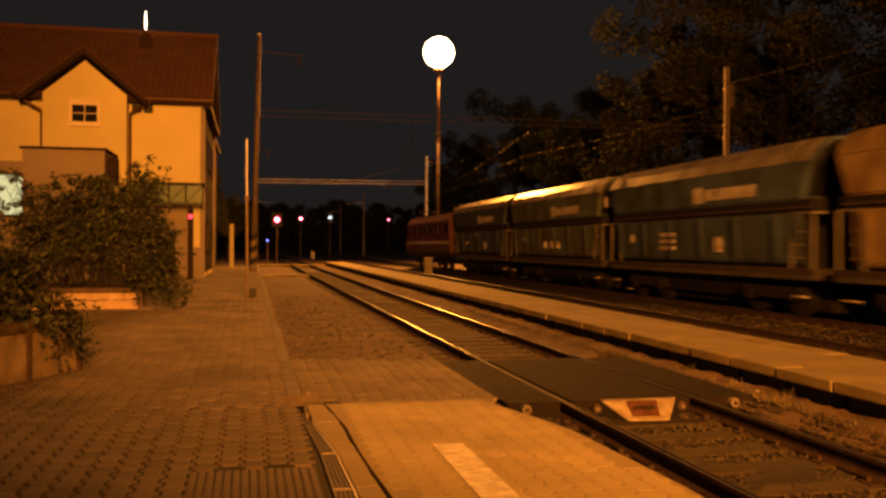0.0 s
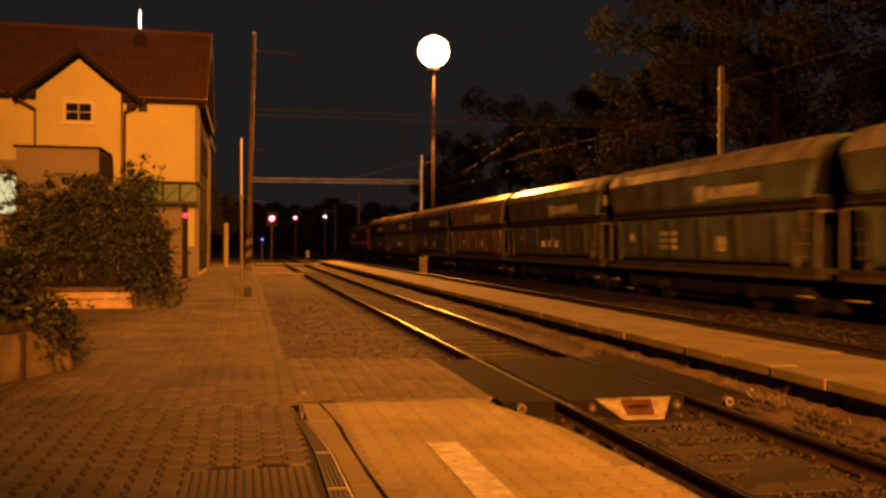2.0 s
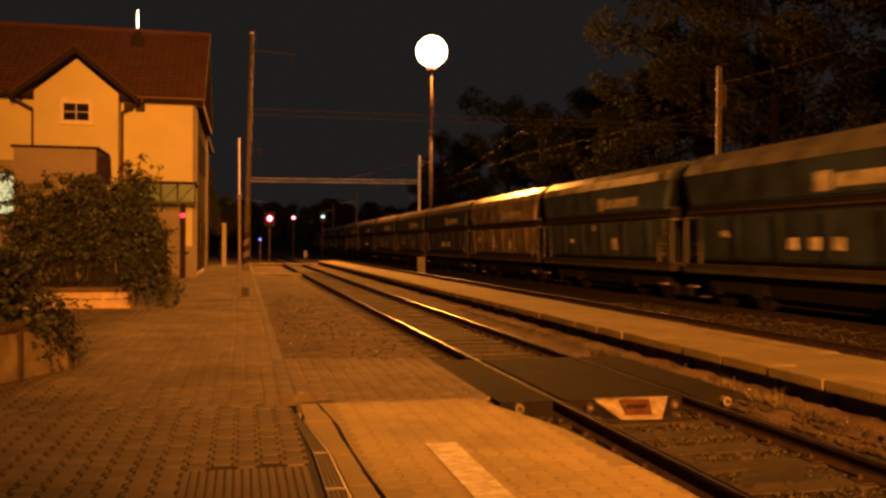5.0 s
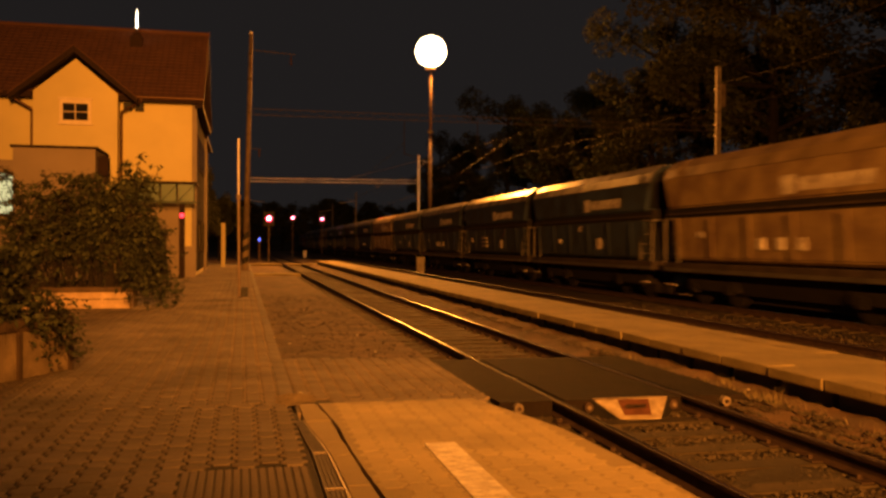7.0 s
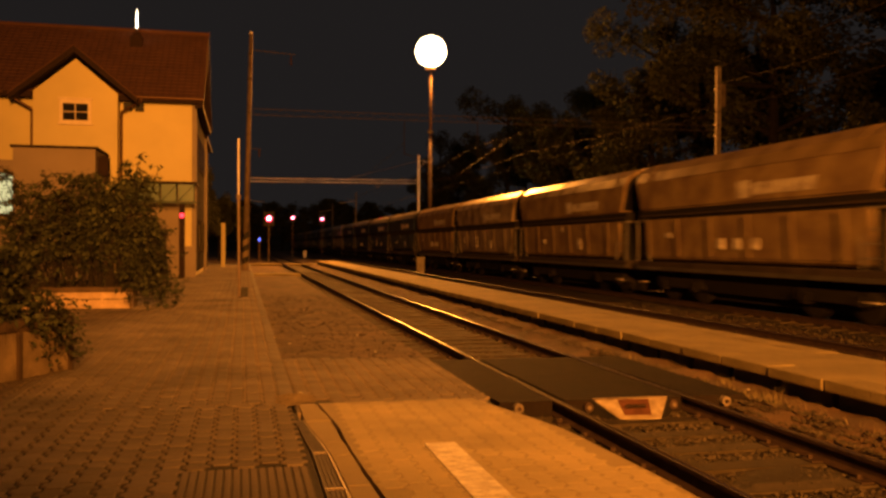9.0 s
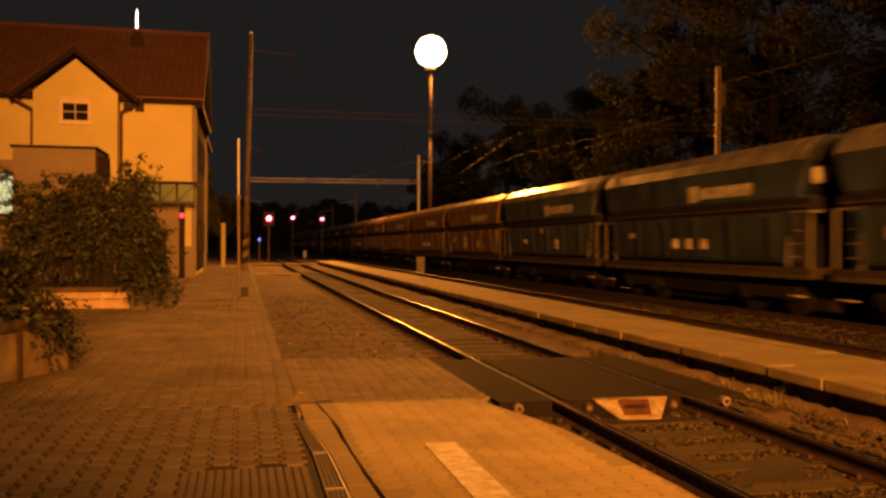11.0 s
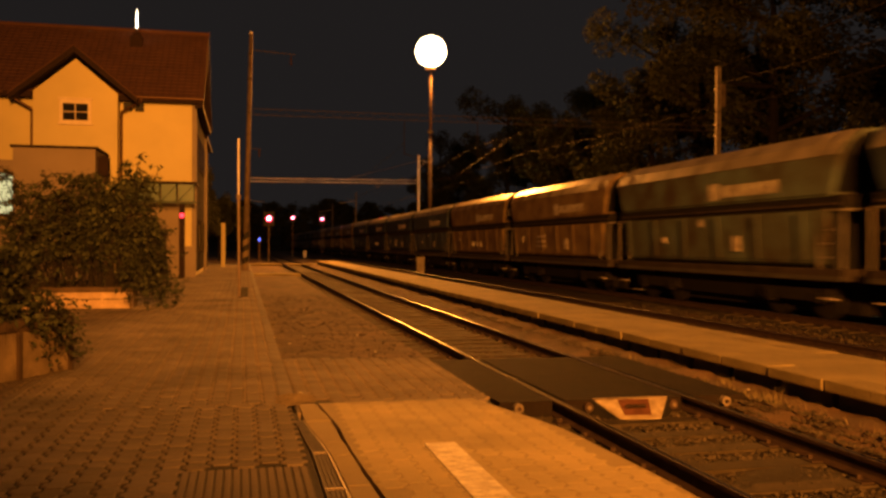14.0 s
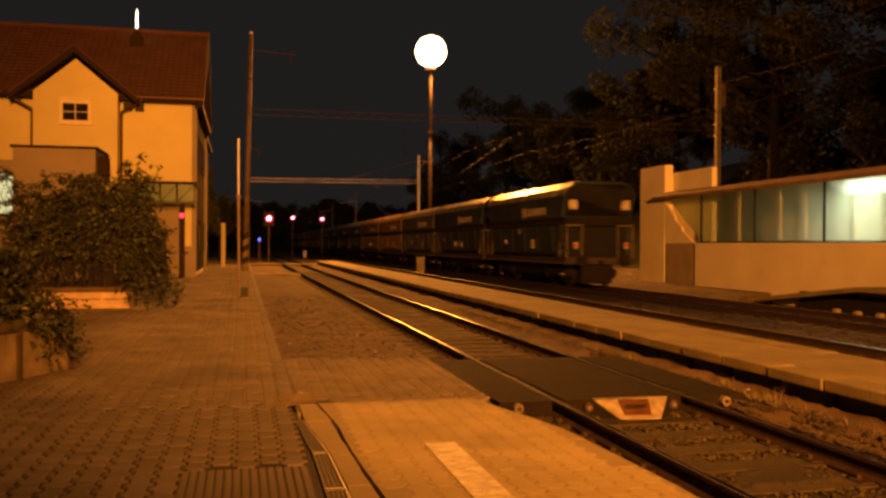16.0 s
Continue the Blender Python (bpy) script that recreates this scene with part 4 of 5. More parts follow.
def build_light_mast():
    m = thing("light_mast", (19.43, 92.0, -0.1), "tall station light mast with a blazing sodium head", "light mast")
    part("lower_shaft", tube((0, 0, 0), (0, 0, 13.7), 0.2, 0.16, 14), M_MASTD, m, smooth=True)
    part("upper_shaft", tube((0, 0, 13.7), (0, 0, 21.2), 0.145, 0.11, 14), M_MASTD, m, smooth=True)
    part("flange", tube((0, 0, 13.6), (0, 0, 13.9), 0.31, seg=14), M_BEAM, m)
    rung = mesh_from("rung", box(-0.2, 0.2, -0.27, -0.24, 0, 0.035), M_MASTD)
    for k in range(41):
        part("rung", rung, M_MASTD, m, at=(0, 0, 0.8 + 0.48 * k))
    part("crown", tube((0, 0, 20.35), (0, 0, 20.6), 0.6, seg=20), M_MASTD, m, "round lamp platform")
    # globe swollen beyond a real lamp head to take in its glare
    part("lamp_glare_globe", ball((0, 0, 22.35), 1.65, 3), G_SODIUM, m, "blazing sodium lamp globe, its glare put into the size", smooth=True)
    part("top_cap", tube((0, 0, 23.9), (0, 0, 24.15), 0.5, 0.12, 16), M_MASTD, m)


build_masts()
build_wires()
build_light_mast()

# ---- signals ----


def signal(at, zlens, r, glows, label, post=0.05):
    s = thing("railway_signal", at, label, "signal", group="railway signals")
    part("post", tube((0, 0.15, 0), (0, 0.15, zlens), post, seg=8), M_MASTD, s)
    part("target", box(-1.5 * r, 1.5 * r, 0.02, 0.1, zlens - 2.2 * r, zlens + 1.9 * r, 0.02), M_BLACK, s, "black signal target board")
    out = []
    for dz, g in glows:
        lens = part("lens", ball((0, 0.0, zlens + dz), r, 2, (1, 0.35, 1)), g, s, "glowing signal lens", smooth=True)
        # pale core in a wide red lens imitates the lamp's glare and halo
        if g == G_RED:
            part("glow_core", ball((0, -0.3 * r, zlens + dz), 0.62 * r, 2, (1, 0.35, 1)), G_REDCORE, lens, "pale core drawn for the glare in the red lens", smooth=True)
        part("hood", prism([(-1.25 * r, zlens + dz), (-0.9 * r, zlens + dz + 0.95 * r), (0, zlens + dz + 1.3 * r), (0.9 * r, zlens + dz + 0.95 * r), (1.25 * r, zlens + dz), (1.15 * r, zlens + dz), (0, zlens + dz + 1.15 * r), (-1.15 * r, zlens + dz)], -0.2, 0.02), M_BLACK, lens)
    return s


signal((2.1, 75, -0.1), 3.86, 0.29, ((0, G_RED),), "railway signal showing red beside the track")
signal((6.5, 120, -0.1), 5.27, 0.26, ((0, G_RED),), "distant railway signal showing red")
signal((1.33, 75, -0.1), 2.1, 0.09, ((0, G_BLUE),), "low shunting signal showing blue")
signal((23.0, 150, -0.1), 6.2, 0.2, ((0, G_RED),), "distant railway signal showing red behind the masts")

# the signal that falls from white to red as the train passes: two lenses, each with an added sliding shutter to hide
# its light
change = signal((10.42, 120, -0.1), 5.34, 0.3, (), "distant railway signal that falls from white to red")
part("white_lens", ball((0, 0, 5.42), 0.27, 2, (1, 0.35, 1)), G_WHITE, change, "white signal lens", smooth=True)
part("red_lens", ball((0, 0, 5.14), 0.25, 2, (1, 0.35, 1)), G_RED, change, "red signal lens", smooth=True)
# pale core drawn for the glare, as on the other red signals
part("red_glow_core", ball((0, -0.08, 5.14), 0.15, 2, (1, 0.35, 1)), G_REDCORE, change, "pale core drawn for the glare in the red lens", smooth=True)
shutter_mesh = mesh_from("shutter", box(-0.4, 0.4, -0.26, -0.2, -0.22, 0.22, 0.02), M_BLACK)
red_shutter = part("shutter", shutter_mesh, M_BLACK, change, "added black shutter that slides over a lens")
white_shutter = part("shutter", shutter_mesh, M_BLACK, change, "added black shutter that slides over a lens")

# ---- underpass shelter ----


def build_shelter():
    s = thing("underpass_shelter", (0, 0, 0), "pale plastered underpass shelter with lit glass panels", "shelter")
    part("end_pillar", box(16.6, 16.97, 32.75, 35.0, -0.2, 4.92, 0.03), M_WALLR, s, "tall plastered end block")
    part("back_wall", box(16.99, 17.2, 29.75, 34.0, -0.2, 4.6, 0.02), M_WALLR, s)
    part("grey_base", box(16.62, 17.1, 30.2, 32.75, -0.2, 1.74, 0.01), M_BASE, s, "grey painted base")
    part("stair_wall", prism([(32.72, 1.74), (32.72, 3.38), (31.9, 2.8), (31.88, 2.66), (31.3, 2.36), (31.28, 2.22), (30.35, 1.74)], 16.6, 16.68, axis="x"), M_WALLR, s)
    part("parapet", box(16.55, 16.85, -8, 30.2, -0.2, 1.76, 0.02), M_WALLR, s, "long plastered parapet wall")
    part("far_wall", box(19.2, 19.4, -8, 29.95, -0.2, 4.0), M_INNER, s, "pale tiled inner wall")
    part("floor", box(16.85, 19.2, -8, 32, -0.1, 0.1), M_WALLG, s)
    part("end_wall", box(16.6, 19.4, -8.2, -8, -0.2, 4.0), M_WALLR, s)
    roof = part("roof", prism([(16.2, 3.5), (16.15, 3.6), (16.45, 3.74), (16.8, 3.83), (17.9, 3.95), (19.5, 3.95), (19.5, 3.85), (17.9, 3.85), (16.6, 3.6)], -8.5, 33.0), M_ROOFEDGE, s, "rounded brown shelter roof")
    ys = [29.95, 26.4, 22.8, 19.2, 15.6, 12.0, 8.0, 3.0, -2.0, -7.9]
    for a, b in zip(ys, ys[1:]):
        pane = part("glass_panel", box(16.68, 16.70, b + 0.04, a - 0.04, 1.8, 3.58), M_SHGLASS, s, "frosted greenish glass panel")
        pane.visible_shadow = False
    for y in ys:
        part("mullion", box(16.64, 16.74, y - 0.04, y + 0.04, 1.76, 3.6), M_GREENMETAL, s)
    for y in (27.6, 25.2, 23.9, 21.6, 20.4, 18.0):
        part("inner_post", box(16.8, 16.86, y - 0.03, y + 0.03, 1.76, 3.6), M_TRIMW, s, "pale inner post")
    tri = part("glass_panel", prism([(30.0, 1.85), (30.0, 3.5), (32.6, 3.5)], 16.69, 16.705, axis="x"), M_SHGLASS, s, "slanted glass corner panel")
    tri.visible_shadow = False
    part("bottom_rail", box(16.63, 16.76, -8, 30.1, 1.76, 1.81), M_GREENMETAL, s)
    for y in (21.2, 9.0):
        t = part("tube_light", box(16.85, 17.15, y - 0.9, y + 0.9, 3.48, 3.56, 0.02), M_TRIMW, s, "fluorescent ceiling fitting")
        # tube drawn thicker than it is, to take in its glare
        part("tube", box(16.84, 17.16, y - 0.85, y + 0.85, 3.14, 3.47, 0.13), G_TUBE, t, "glowing fluorescent tube, thickened to take in its glare")
        # area lamp carries the tube's light, set back to light the glass evenly
        data = bpy.data.lights.new("tube_light", "AREA")
        data.shape, data.size, data.size_y, data.energy, data.color = "RECTANGLE", 0.4, 1.8, 2.6, (1.0, 0.95, 0.62)
        lamp = new("tube_light", data)
        lamp.location = (18.0, y, 3.4)
    # ramped platform edge on blocks
    r = thing("far_platform", (0, 0, 0), "far platform with ramped slab edge on concrete blocks", "platform", kind="structure")
    part("ramp_slab", prism([(25.2, 0.0), (20.2, 0.58), (-8, 0.62), (-8, 0.5), (20.2, 0.46), (25.2, -0.12)], 15.75, 16.545, axis="x"), M_ISLAND, r, "concrete edge slab")
    # black backing stands in for the shadow under the slab's overhang
    part("shade_backing", box(16.35, 16.5, -8, 23.5, -0.3, 0.3), M_BLACK, r)
    part("shoulder", prism([(15.15, -0.3), (15.2, -0.14), (15.75, 0.08), (16.545, 0.15), (16.545, -0.3)], 25.25, 70), M_SOIL, r, "gravel shoulder along the wall")
    blk = mesh_from("support_block", box(-0.1, 0.1, -0.1, 0.1, -0.4, -0.13, 0.07), M_ISLAND)
    for i in range(14):
        part("support_block", blk, M_ISLAND, r, at=(15.9, 21.2 - 0.85 * i, 0.08))


def frosted(name, colour, clear):
    """Frosted glass: part of the light goes straight through, the rest is spread."""
    m = bpy.data.materials.new(name)
    m.use_nodes = True
    N, L = m.node_tree.nodes, m.node_tree.links
    spread, pass_on, both = N.new("ShaderNodeBsdfTranslucent"), N.new("ShaderNodeBsdfTransparent"), N.new("ShaderNodeMixShader")
    spread.inputs["Color"].default_value = (*colour, 1)
    pass_on.inputs["Color"].default_value = (*colour, 1)
    both.inputs["Fac"].default_value = clear
    L.new(spread.outputs[0], both.inputs[1])
    L.new(pass_on.outputs[0], both.inputs[2])
    L.new(both.outputs[0], N["Material Output"].inputs["Surface"])
    return m


M_SHGLASS = frosted("frosted_shelter_glass", (0.8, 0.88, 0.8), 0.66)
build_shelter()

mk = thing("cable_box", (10.9, 54.5, -0.2), "pale concrete trackside cable box", "cable box")
part("body", box(-0.24, 0.24, -0.2, 0.2, 0, 1.0, 0.03), M_CONC, mk)
part("lid", box(-0.27, 0.27, -0.23, 0.23, 1.0, 1.08, 0.02), M_CONC, mk)
mk2 = thing("marker_stone", (8.0, 118, -0.2), "white marker stone between the tracks", "marker")
part("body", box(-0.22, 0.22, -0.15, 0.15, 0, 0.9, 0.05), M_WHITE, mk2)
part("cap", box(-0.25, 0.25, -0.18, 0.18, 0.9, 0.98, 0.02), M_WHITE, mk2)

# ---- trees and hillside ----


def tree_meshes(seed, height, spread, count, leaf):
    rng = random.Random(seed)
    bm, pts = bmesh.new(), []
    top = Vector((rng.uniform(-0.4, 0.4), rng.uniform(-0.4, 0.4), height * 0.8))
    tube((0, 0, -0.5), top, height * 0.022, height * 0.006, 8, bm)
    for k in range(15):
        f = rng.uniform(0.22, 0.95)
        a = rng.uniform(0, 6.283)
        base = top * f
        l = spread * rng.uniform(0.6, 1.05) * (1.15 - 0.6 * abs(f - 0.5))
        end = base + Vector((math.cos(a) * l, math.sin(a) * l, l * rng.uniform(0.1, 0.6)))
        tube(base, end, height * 0.009, height * 0.002, 5, bm)
        for c in range(5):
            centre = base.lerp(end, rng.uniform(0.4, 1.05)) + Vector([rng.gauss(0, spread * 0.12) for _ in range(3)])
            r = spread * rng.uniform(0.14, 0.26)
            for _ in range(count // 75):
                d = Vector([rng.gauss(0, 1) for _ in range(3)]).normalized() * r * rng.uniform(0.5, 1.05)
                pts.append(centre + d)
    me = leaves(pts, leaf, seed + 5, 0.1)
    me.materials.append(M_TREELEAF)
    return mesh_from("trunk", bm, M_BARK), me


def build_trees():
    kinds = [tree_meshes(31 + i, 13 + 2 * i, 4.2 + 0.5 * i, 20000, 0.3) for i in range(3)]
    rng = random.Random(9)
    spots = [(24, 22), (27, 30), (25, 38), (29, 45), (26, 53), (31, 62), (27, 72), (33, 80), (28, 92), (34, 104), (29, 118), (36, 40), (38, 60),
             (38, 88), (30, 135), (36, 26), (30, 12)]
    spots = [(1.5 * x, 1.5 * y) for x, y in spots]
    for i, (x, y) in enumerate(spots):
        t = thing("tree", (x, y, hill(x, y) - 0.2), "tall dark leafy tree on the slope by the railway", "tree", group="trees on the slope", turn=rng.uniform(0, 360))
        t.scale = (1.5, 1.5, 1.5)
        trunk, crown = kinds[i % 3]
        part("trunk", trunk, M_BARK, t)
        part("crown", crown, M_TREELEAF, t, "dark leafy crown")
    far_trunk, far_crown = tree_meshes(77, 14, 5.5, 3600, 0.75)
    for i in range(14):
        x, y = -40 + 6.3 * i + rng.uniform(-1.5, 1.5), 212 + rng.uniform(0, 30)
        t = thing("tree", (x, y, -0.3), "far dark tree at the end of the yard", "tree", group="trees at the end of the yard", turn=rng.uniform(0, 360))
        part("trunk", far_trunk, M_BARK, t)
        part("crown", far_crown, M_TREELEAF, t, "dark leafy crown")
    for x, y, k in ((-3.6, 68, 0), (-4.5, 78, 1), (-8, 90, 2), (-2.6, 100, 0), (-3.0, 62, 0)):
        t = thing("tree", (x, y, -0.2), "dim bushy tree behind the station house", "tree", group="trees behind the house", turn=rng.uniform(0, 360))
        trunk, crown = kinds[k]
        t.scale = (0.55, 0.55, 0.62)
        part("trunk", trunk, M_BARK, t)
        part("crown", crown, M_TREELEAF, t, "dim leafy crown")


def hill(x, y):
    return 13.5 * min(1, max(0, (x - 32) / 36)) ** 1.2 - 0.21


new_hill = new("hillside", sheet("hillside", M_HILL, 31.5, 150, -60, 400, 0.0, 4.0, 0.4, hill))
tagged(new_hill, "dark wooded slope behind the tracks", "hillside", kind="structure")
bank = new("far_bank", sheet("far_bank", M_HILL, -160, 160, 245, 330, 0.0, 5.0, 1.2, lambda x, y: 8.0 * min(1, max(0, (y - 245) / 25)) - 0.3))
tagged(bank, "dark bank beyond the end of the yard", "hillside", kind="structure")
build_trees()


def grass(name, spots, seed, label):
    rng = random.Random(seed)
    verts, faces = [], []
    for x, y, z, n, h in spots:
        for _ in range(n):
            a, b = rng.uniform(0, 6.283), rng.uniform(0.1, 0.7)
            px, py = x + rng.gauss(0, 0.07), y + rng.gauss(0, 0.12)
            hh, k = h * rng.uniform(0.5, 1.2), len(verts)
            dx, dy, w = math.cos(a) * hh * b, math.sin(a) * hh * b, 0.004
            verts += [(px - w, py, z), (px + w, py, z), (px + dx, py + dy, z + hh)]
            faces.append((k, k + 1, k + 2))
    me = bpy.data.meshes.new(name)
    me.from_pydata(verts, [], faces)
    me.materials.append(M_GRASS)
    return tagged(new(name, me), label, "grass", kind="stuff")


rg = random.Random(3)
grass("grass_tufts", [(5.62 + rg.uniform(-0.1, 0.1), rg.uniform(5, 40), -0.03, rg.randint(3, 10), rg.uniform(0.03, 0.1)) for _ in range(90)]
      + [(2.76 + rg.uniform(-0.06, 0.1), rg.uniform(5, 8.5), -0.2, 9, 0.15) for _ in range(18)], 13, "dry weeds along the platform edges")

grass("grass_tufts", [(5.6 + rg.uniform(-0.15, 0.1), rg.uniform(8.2, 9.6), -0.04, 9, rg.uniform(0.06, 0.16)) for _ in range(12)]
      + [(0.5 + rg.uniform(-0.06, 0.06), rg.uniform(12.2, 30), 0.0, 5, 0.07) for _ in range(40)], 14, "pale dry grass beside the crossing and kerb")


def litter():
    """Crumpled scraps of paper on the gravel."""
    rng = random.Random(17)
    for x, y, z in ((0.78, 15.2, -0.07), (1.1, 16.3, -0.07), (2.1, 16.5, -0.07), (2.05, 13.8, -0.07), (0.58, 9.1, 0.105), (5.62, 9.0, 0.0)):
        bm = bmesh.new()
        bmesh.ops.create_icosphere(bm, subdivisions=1, radius=0.02)
        for v in bm.verts:
            v.co = Vector((v.co.x * 1.4, v.co.y, v.co.z * 0.45)) * rng.uniform(0.7, 1.2)
        me = mesh_from("paper_scrap", bm, M_WMARKP)
        ob = new("paper_scrap", me)
        ob.location = (x, y, z)
        tagged(ob, "crumpled pale scrap of paper on the ground", "litter", group="litter")


M_WMARKP = mat("pale_paper", (0.42, 0.37, 0.28), 0.8, scale=20, vary=0.15, bump=0.1)
litter()

# ---- the coal train ----
WAGON = 12.1
M_W = [mat("wagon_blue_grey", (0.052, 0.076, 0.12), 0.55, scale=1.1, vary=0.35, bump=0.1, fine=25, dirt=(0.035, 0.04, 0.042), spec=0.08),
       mat("wagon_rust_brown", (0.185, 0.137, 0.068), 0.65, scale=1.6, vary=0.4, bump=0.12, fine=25, dirt=(0.13, 0.085, 0.055), spec=0.08),
       mat("wagon_green_grey", (0.08, 0.108, 0.1), 0.55, scale=1.1, vary=0.35, bump=0.1, fine=25, dirt=(0.06, 0.045, 0.03), spec=0.08),
       mat("wagon_dark_blue", (0.03, 0.045, 0.078), 0.55, scale=1.1, vary=0.35, bump=0.1, fine=25, dirt=(0.02, 0.024, 0.028), spec=0.08),
       mat("wagon_faded_cream", (0.3, 0.245, 0.175), 0.6, scale=1.1, vary=0.3, bump=0.12, fine=25, dirt=(0.10, 0.07, 0.045), spec=0.08)]
ROOF_TONES = ((0.15, 0.135, 0.11), (0.17, 0.122, 0.062), (0.2, 0.175, 0.14), (0.13, 0.12, 0.105), (0.3, 0.245, 0.175))
M_WROOFS = [mat("dusty_wagon_roof", tone, 0.3, 0.0, scale=1.3, vary=0.3, bump=0.05, fine=20, spec=0.015) for tone in ROOF_TONES]
M_WROOF = mat("dusty_pale_sill", (0.062, 0.057, 0.048), 0.4, 0.0, scale=1.3, vary=0.3, bump=0.06, fine=20, spec=0.2)
M_WFRAME = mat("grimy_wagon_frame", (0.04, 0.03, 0.024), 0.75, scale=2.0, vary=0.35, bump=0.25, fine=30)
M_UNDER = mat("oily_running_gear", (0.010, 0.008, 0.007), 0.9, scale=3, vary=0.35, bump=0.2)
M_WMARK = mat("faded_white_marking", (0.52, 0.48, 0.39), 0.75, scale=4, vary=0.2, bump=0.05, dirt=(0.2, 0.16, 0.12))
M_WRAIL = mat("dull_grey_railing", (0.15, 0.135, 0.11), 0.7, scale=4, vary=0.25, bump=0.05)
# end walls near black: shade in the gaps is put into the colour
M_WEND = mat("shaded_end_wall", (0.009, 0.0085, 0.011), 0.8, scale=2, vary=0.35, bump=0.1)
M_TAIL = mat("red_tail_plate", (0.28, 0.045, 0.028), 0.5, scale=8, vary=0.15, bump=0.02)


def bogie(t, y):
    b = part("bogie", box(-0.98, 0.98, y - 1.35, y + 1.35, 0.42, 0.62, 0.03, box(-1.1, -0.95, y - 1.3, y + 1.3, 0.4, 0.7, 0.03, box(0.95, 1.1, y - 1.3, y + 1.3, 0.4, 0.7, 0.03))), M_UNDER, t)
    for dy in (-0.9, 0.9):
        for s in (-1, 1):
            w = tube((s * 0.69, y + dy, 0.46), (s * 0.82, y + dy, 0.46), 0.46, seg=24)
            part("wheel", w, M_UNDER, b)
            part("axle_box", box(s * 1.08 - 0.06, s * 1.08 + 0.06, y + dy - 0.14, y + dy + 0.14, 0.33, 0.6, 0.02), M_UNDER, b)


def hopper_wagon(body, top, label, tail=False, marks=0):
    """A hopper wagon about its middle at rail height; its rear end points to -y."""
    t = thing("hopper_wagon", (0, 0, 0), label, "railway wagon", group="wagons of the train")
    h = WAGON / 2 - 0.38
    up = [(-1.45, 2.72), (1.45, 2.72), (1.47, 3.62), (1.33, 3.87), (1.0, 4.13), (-1.0, 4.13), (-1.33, 3.87), (-1.47, 3.62)]
    bm = prism(up, -h - 0.12, h + 0.12)
    for v in bm.verts:
        v.co.y *= 1 - 0.085 * max(0, 4.0 - v.co.z) / 1.26
    bmesh.ops.bevel(bm, geom=bm.edges[:], offset=0.05, segments=2, affect="EDGES")
    upper = part("upper_body", bm, body, t, smooth=False)
    for e in (-1, 1):
        ef = bmesh.new()
        ring = [(-1.36, 2.8), (1.36, 2.8), (1.38, 3.6), (1.26, 3.82), (0.95, 4.05), (-0.95, 4.05), (-1.26, 3.82), (-1.38, 3.6)]
        ef.faces.new([ef.verts.new((a, e * ((h + 0.12) * (1 - 0.085 * max(0, 4.0 - z) / 1.26) + 0.012), z)) for a, z in ring])
        bmesh.ops.solidify(ef, geom=ef.faces[:], thickness=0.008)
        part("end_face", ef, M_WEND, t, "dark sloping end wall, shade put into its colour")
    rf = bmesh.new()
    for s in (-1, 1):
        q = [(s * 1.482, 3.6), (s * 1.345, 3.88), (s * 1.01, 4.145), (s * 0.99, 4.135), (s * 1.32, 3.86), (s * 1.46, 3.59)]
        prism(q, -h + 0.12, h - 0.12, rf)
    box(-0.95, 0.95, -h + 0.4, h - 0.4, 4.13, 4.16, 0.01, rf)
    part("roof_flap", rf, top, t, "dusty pale swinging roof")
    rr = mesh_from("roof_rib", prism([(1.497, 3.6), (1.36, 3.89), (1.02, 4.157), (1.0, 4.14), (1.33, 3.86), (1.46, 3.59)], -0.025, 0.025), top)
    for i in (0, 6):
        part("roof_rib", rr, top, t, at=(0, -h + 0.9 + 1.6 * i, 0))
        part("roof_rib", rr, top, t, at=(0, -h + 0.9 + 1.6 * i, 0)).rotation_euler = (0, 0, math.pi)
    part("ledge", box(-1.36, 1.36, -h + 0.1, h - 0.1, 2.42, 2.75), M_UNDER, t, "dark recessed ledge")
    part("ledge_pipe", box(1.37, 1.43, -h + 0.2, h - 0.2, 2.52, 2.58, 0.01, box(-1.43, -1.37, -h + 0.2, h - 0.2, 2.52, 2.58, 0.01)), M_WFRAME, t)
    lo = prism([(-1.44, 2.43), (1.44, 2.43), (1.36, 1.3), (1.24, 1.2), (-1.24, 1.2), (-1.36, 1.3)], -h + 0.55, h - 0.55)
    bmesh.ops.bevel(lo, geom=lo.edges[:], offset=0.03, segments=2, affect="EDGES")
    part("lower_body", lo, body, t)
    rib = mesh_from("side_rib", box(-0.012, 0.012, -0.04, 0.04, 1.35, 2.42, 0.006), body)
    for i in range(6):
        y = -h + 1.2 + i * (2 * h - 2.4) / 5
        for s in (-1, 1):
            part("side_rib", rib, body, t, at=(s * 1.42, y, 0)).rotation_euler = (0, s * 0.07, 0)
    part("sill", box(-1.42, 1.42, -h, h, 0.9, 1.16, 0.02), M_WFRAME, t, "grimy steel side sill")
    part("sill_line", box(1.42, 1.44, -h, h, 0.9, 1.0, 0.0, box(-1.44, -1.42, -h, h, 0.9, 1.0)), M_WROOF, t)
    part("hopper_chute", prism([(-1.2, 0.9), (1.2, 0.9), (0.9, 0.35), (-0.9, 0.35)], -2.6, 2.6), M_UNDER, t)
    # added block keeps the underside dark and hides lit ground beyond
    part("underframe_filler", box(-0.65, 0.65, -h + 0.3, h - 0.3, 0.14, 0.9, 0.03), M_UNDER, t, "added dark block filling the underframe to look shaded")
    for y in (-h + 2.2, h - 2.2):
        bogie(t, y)
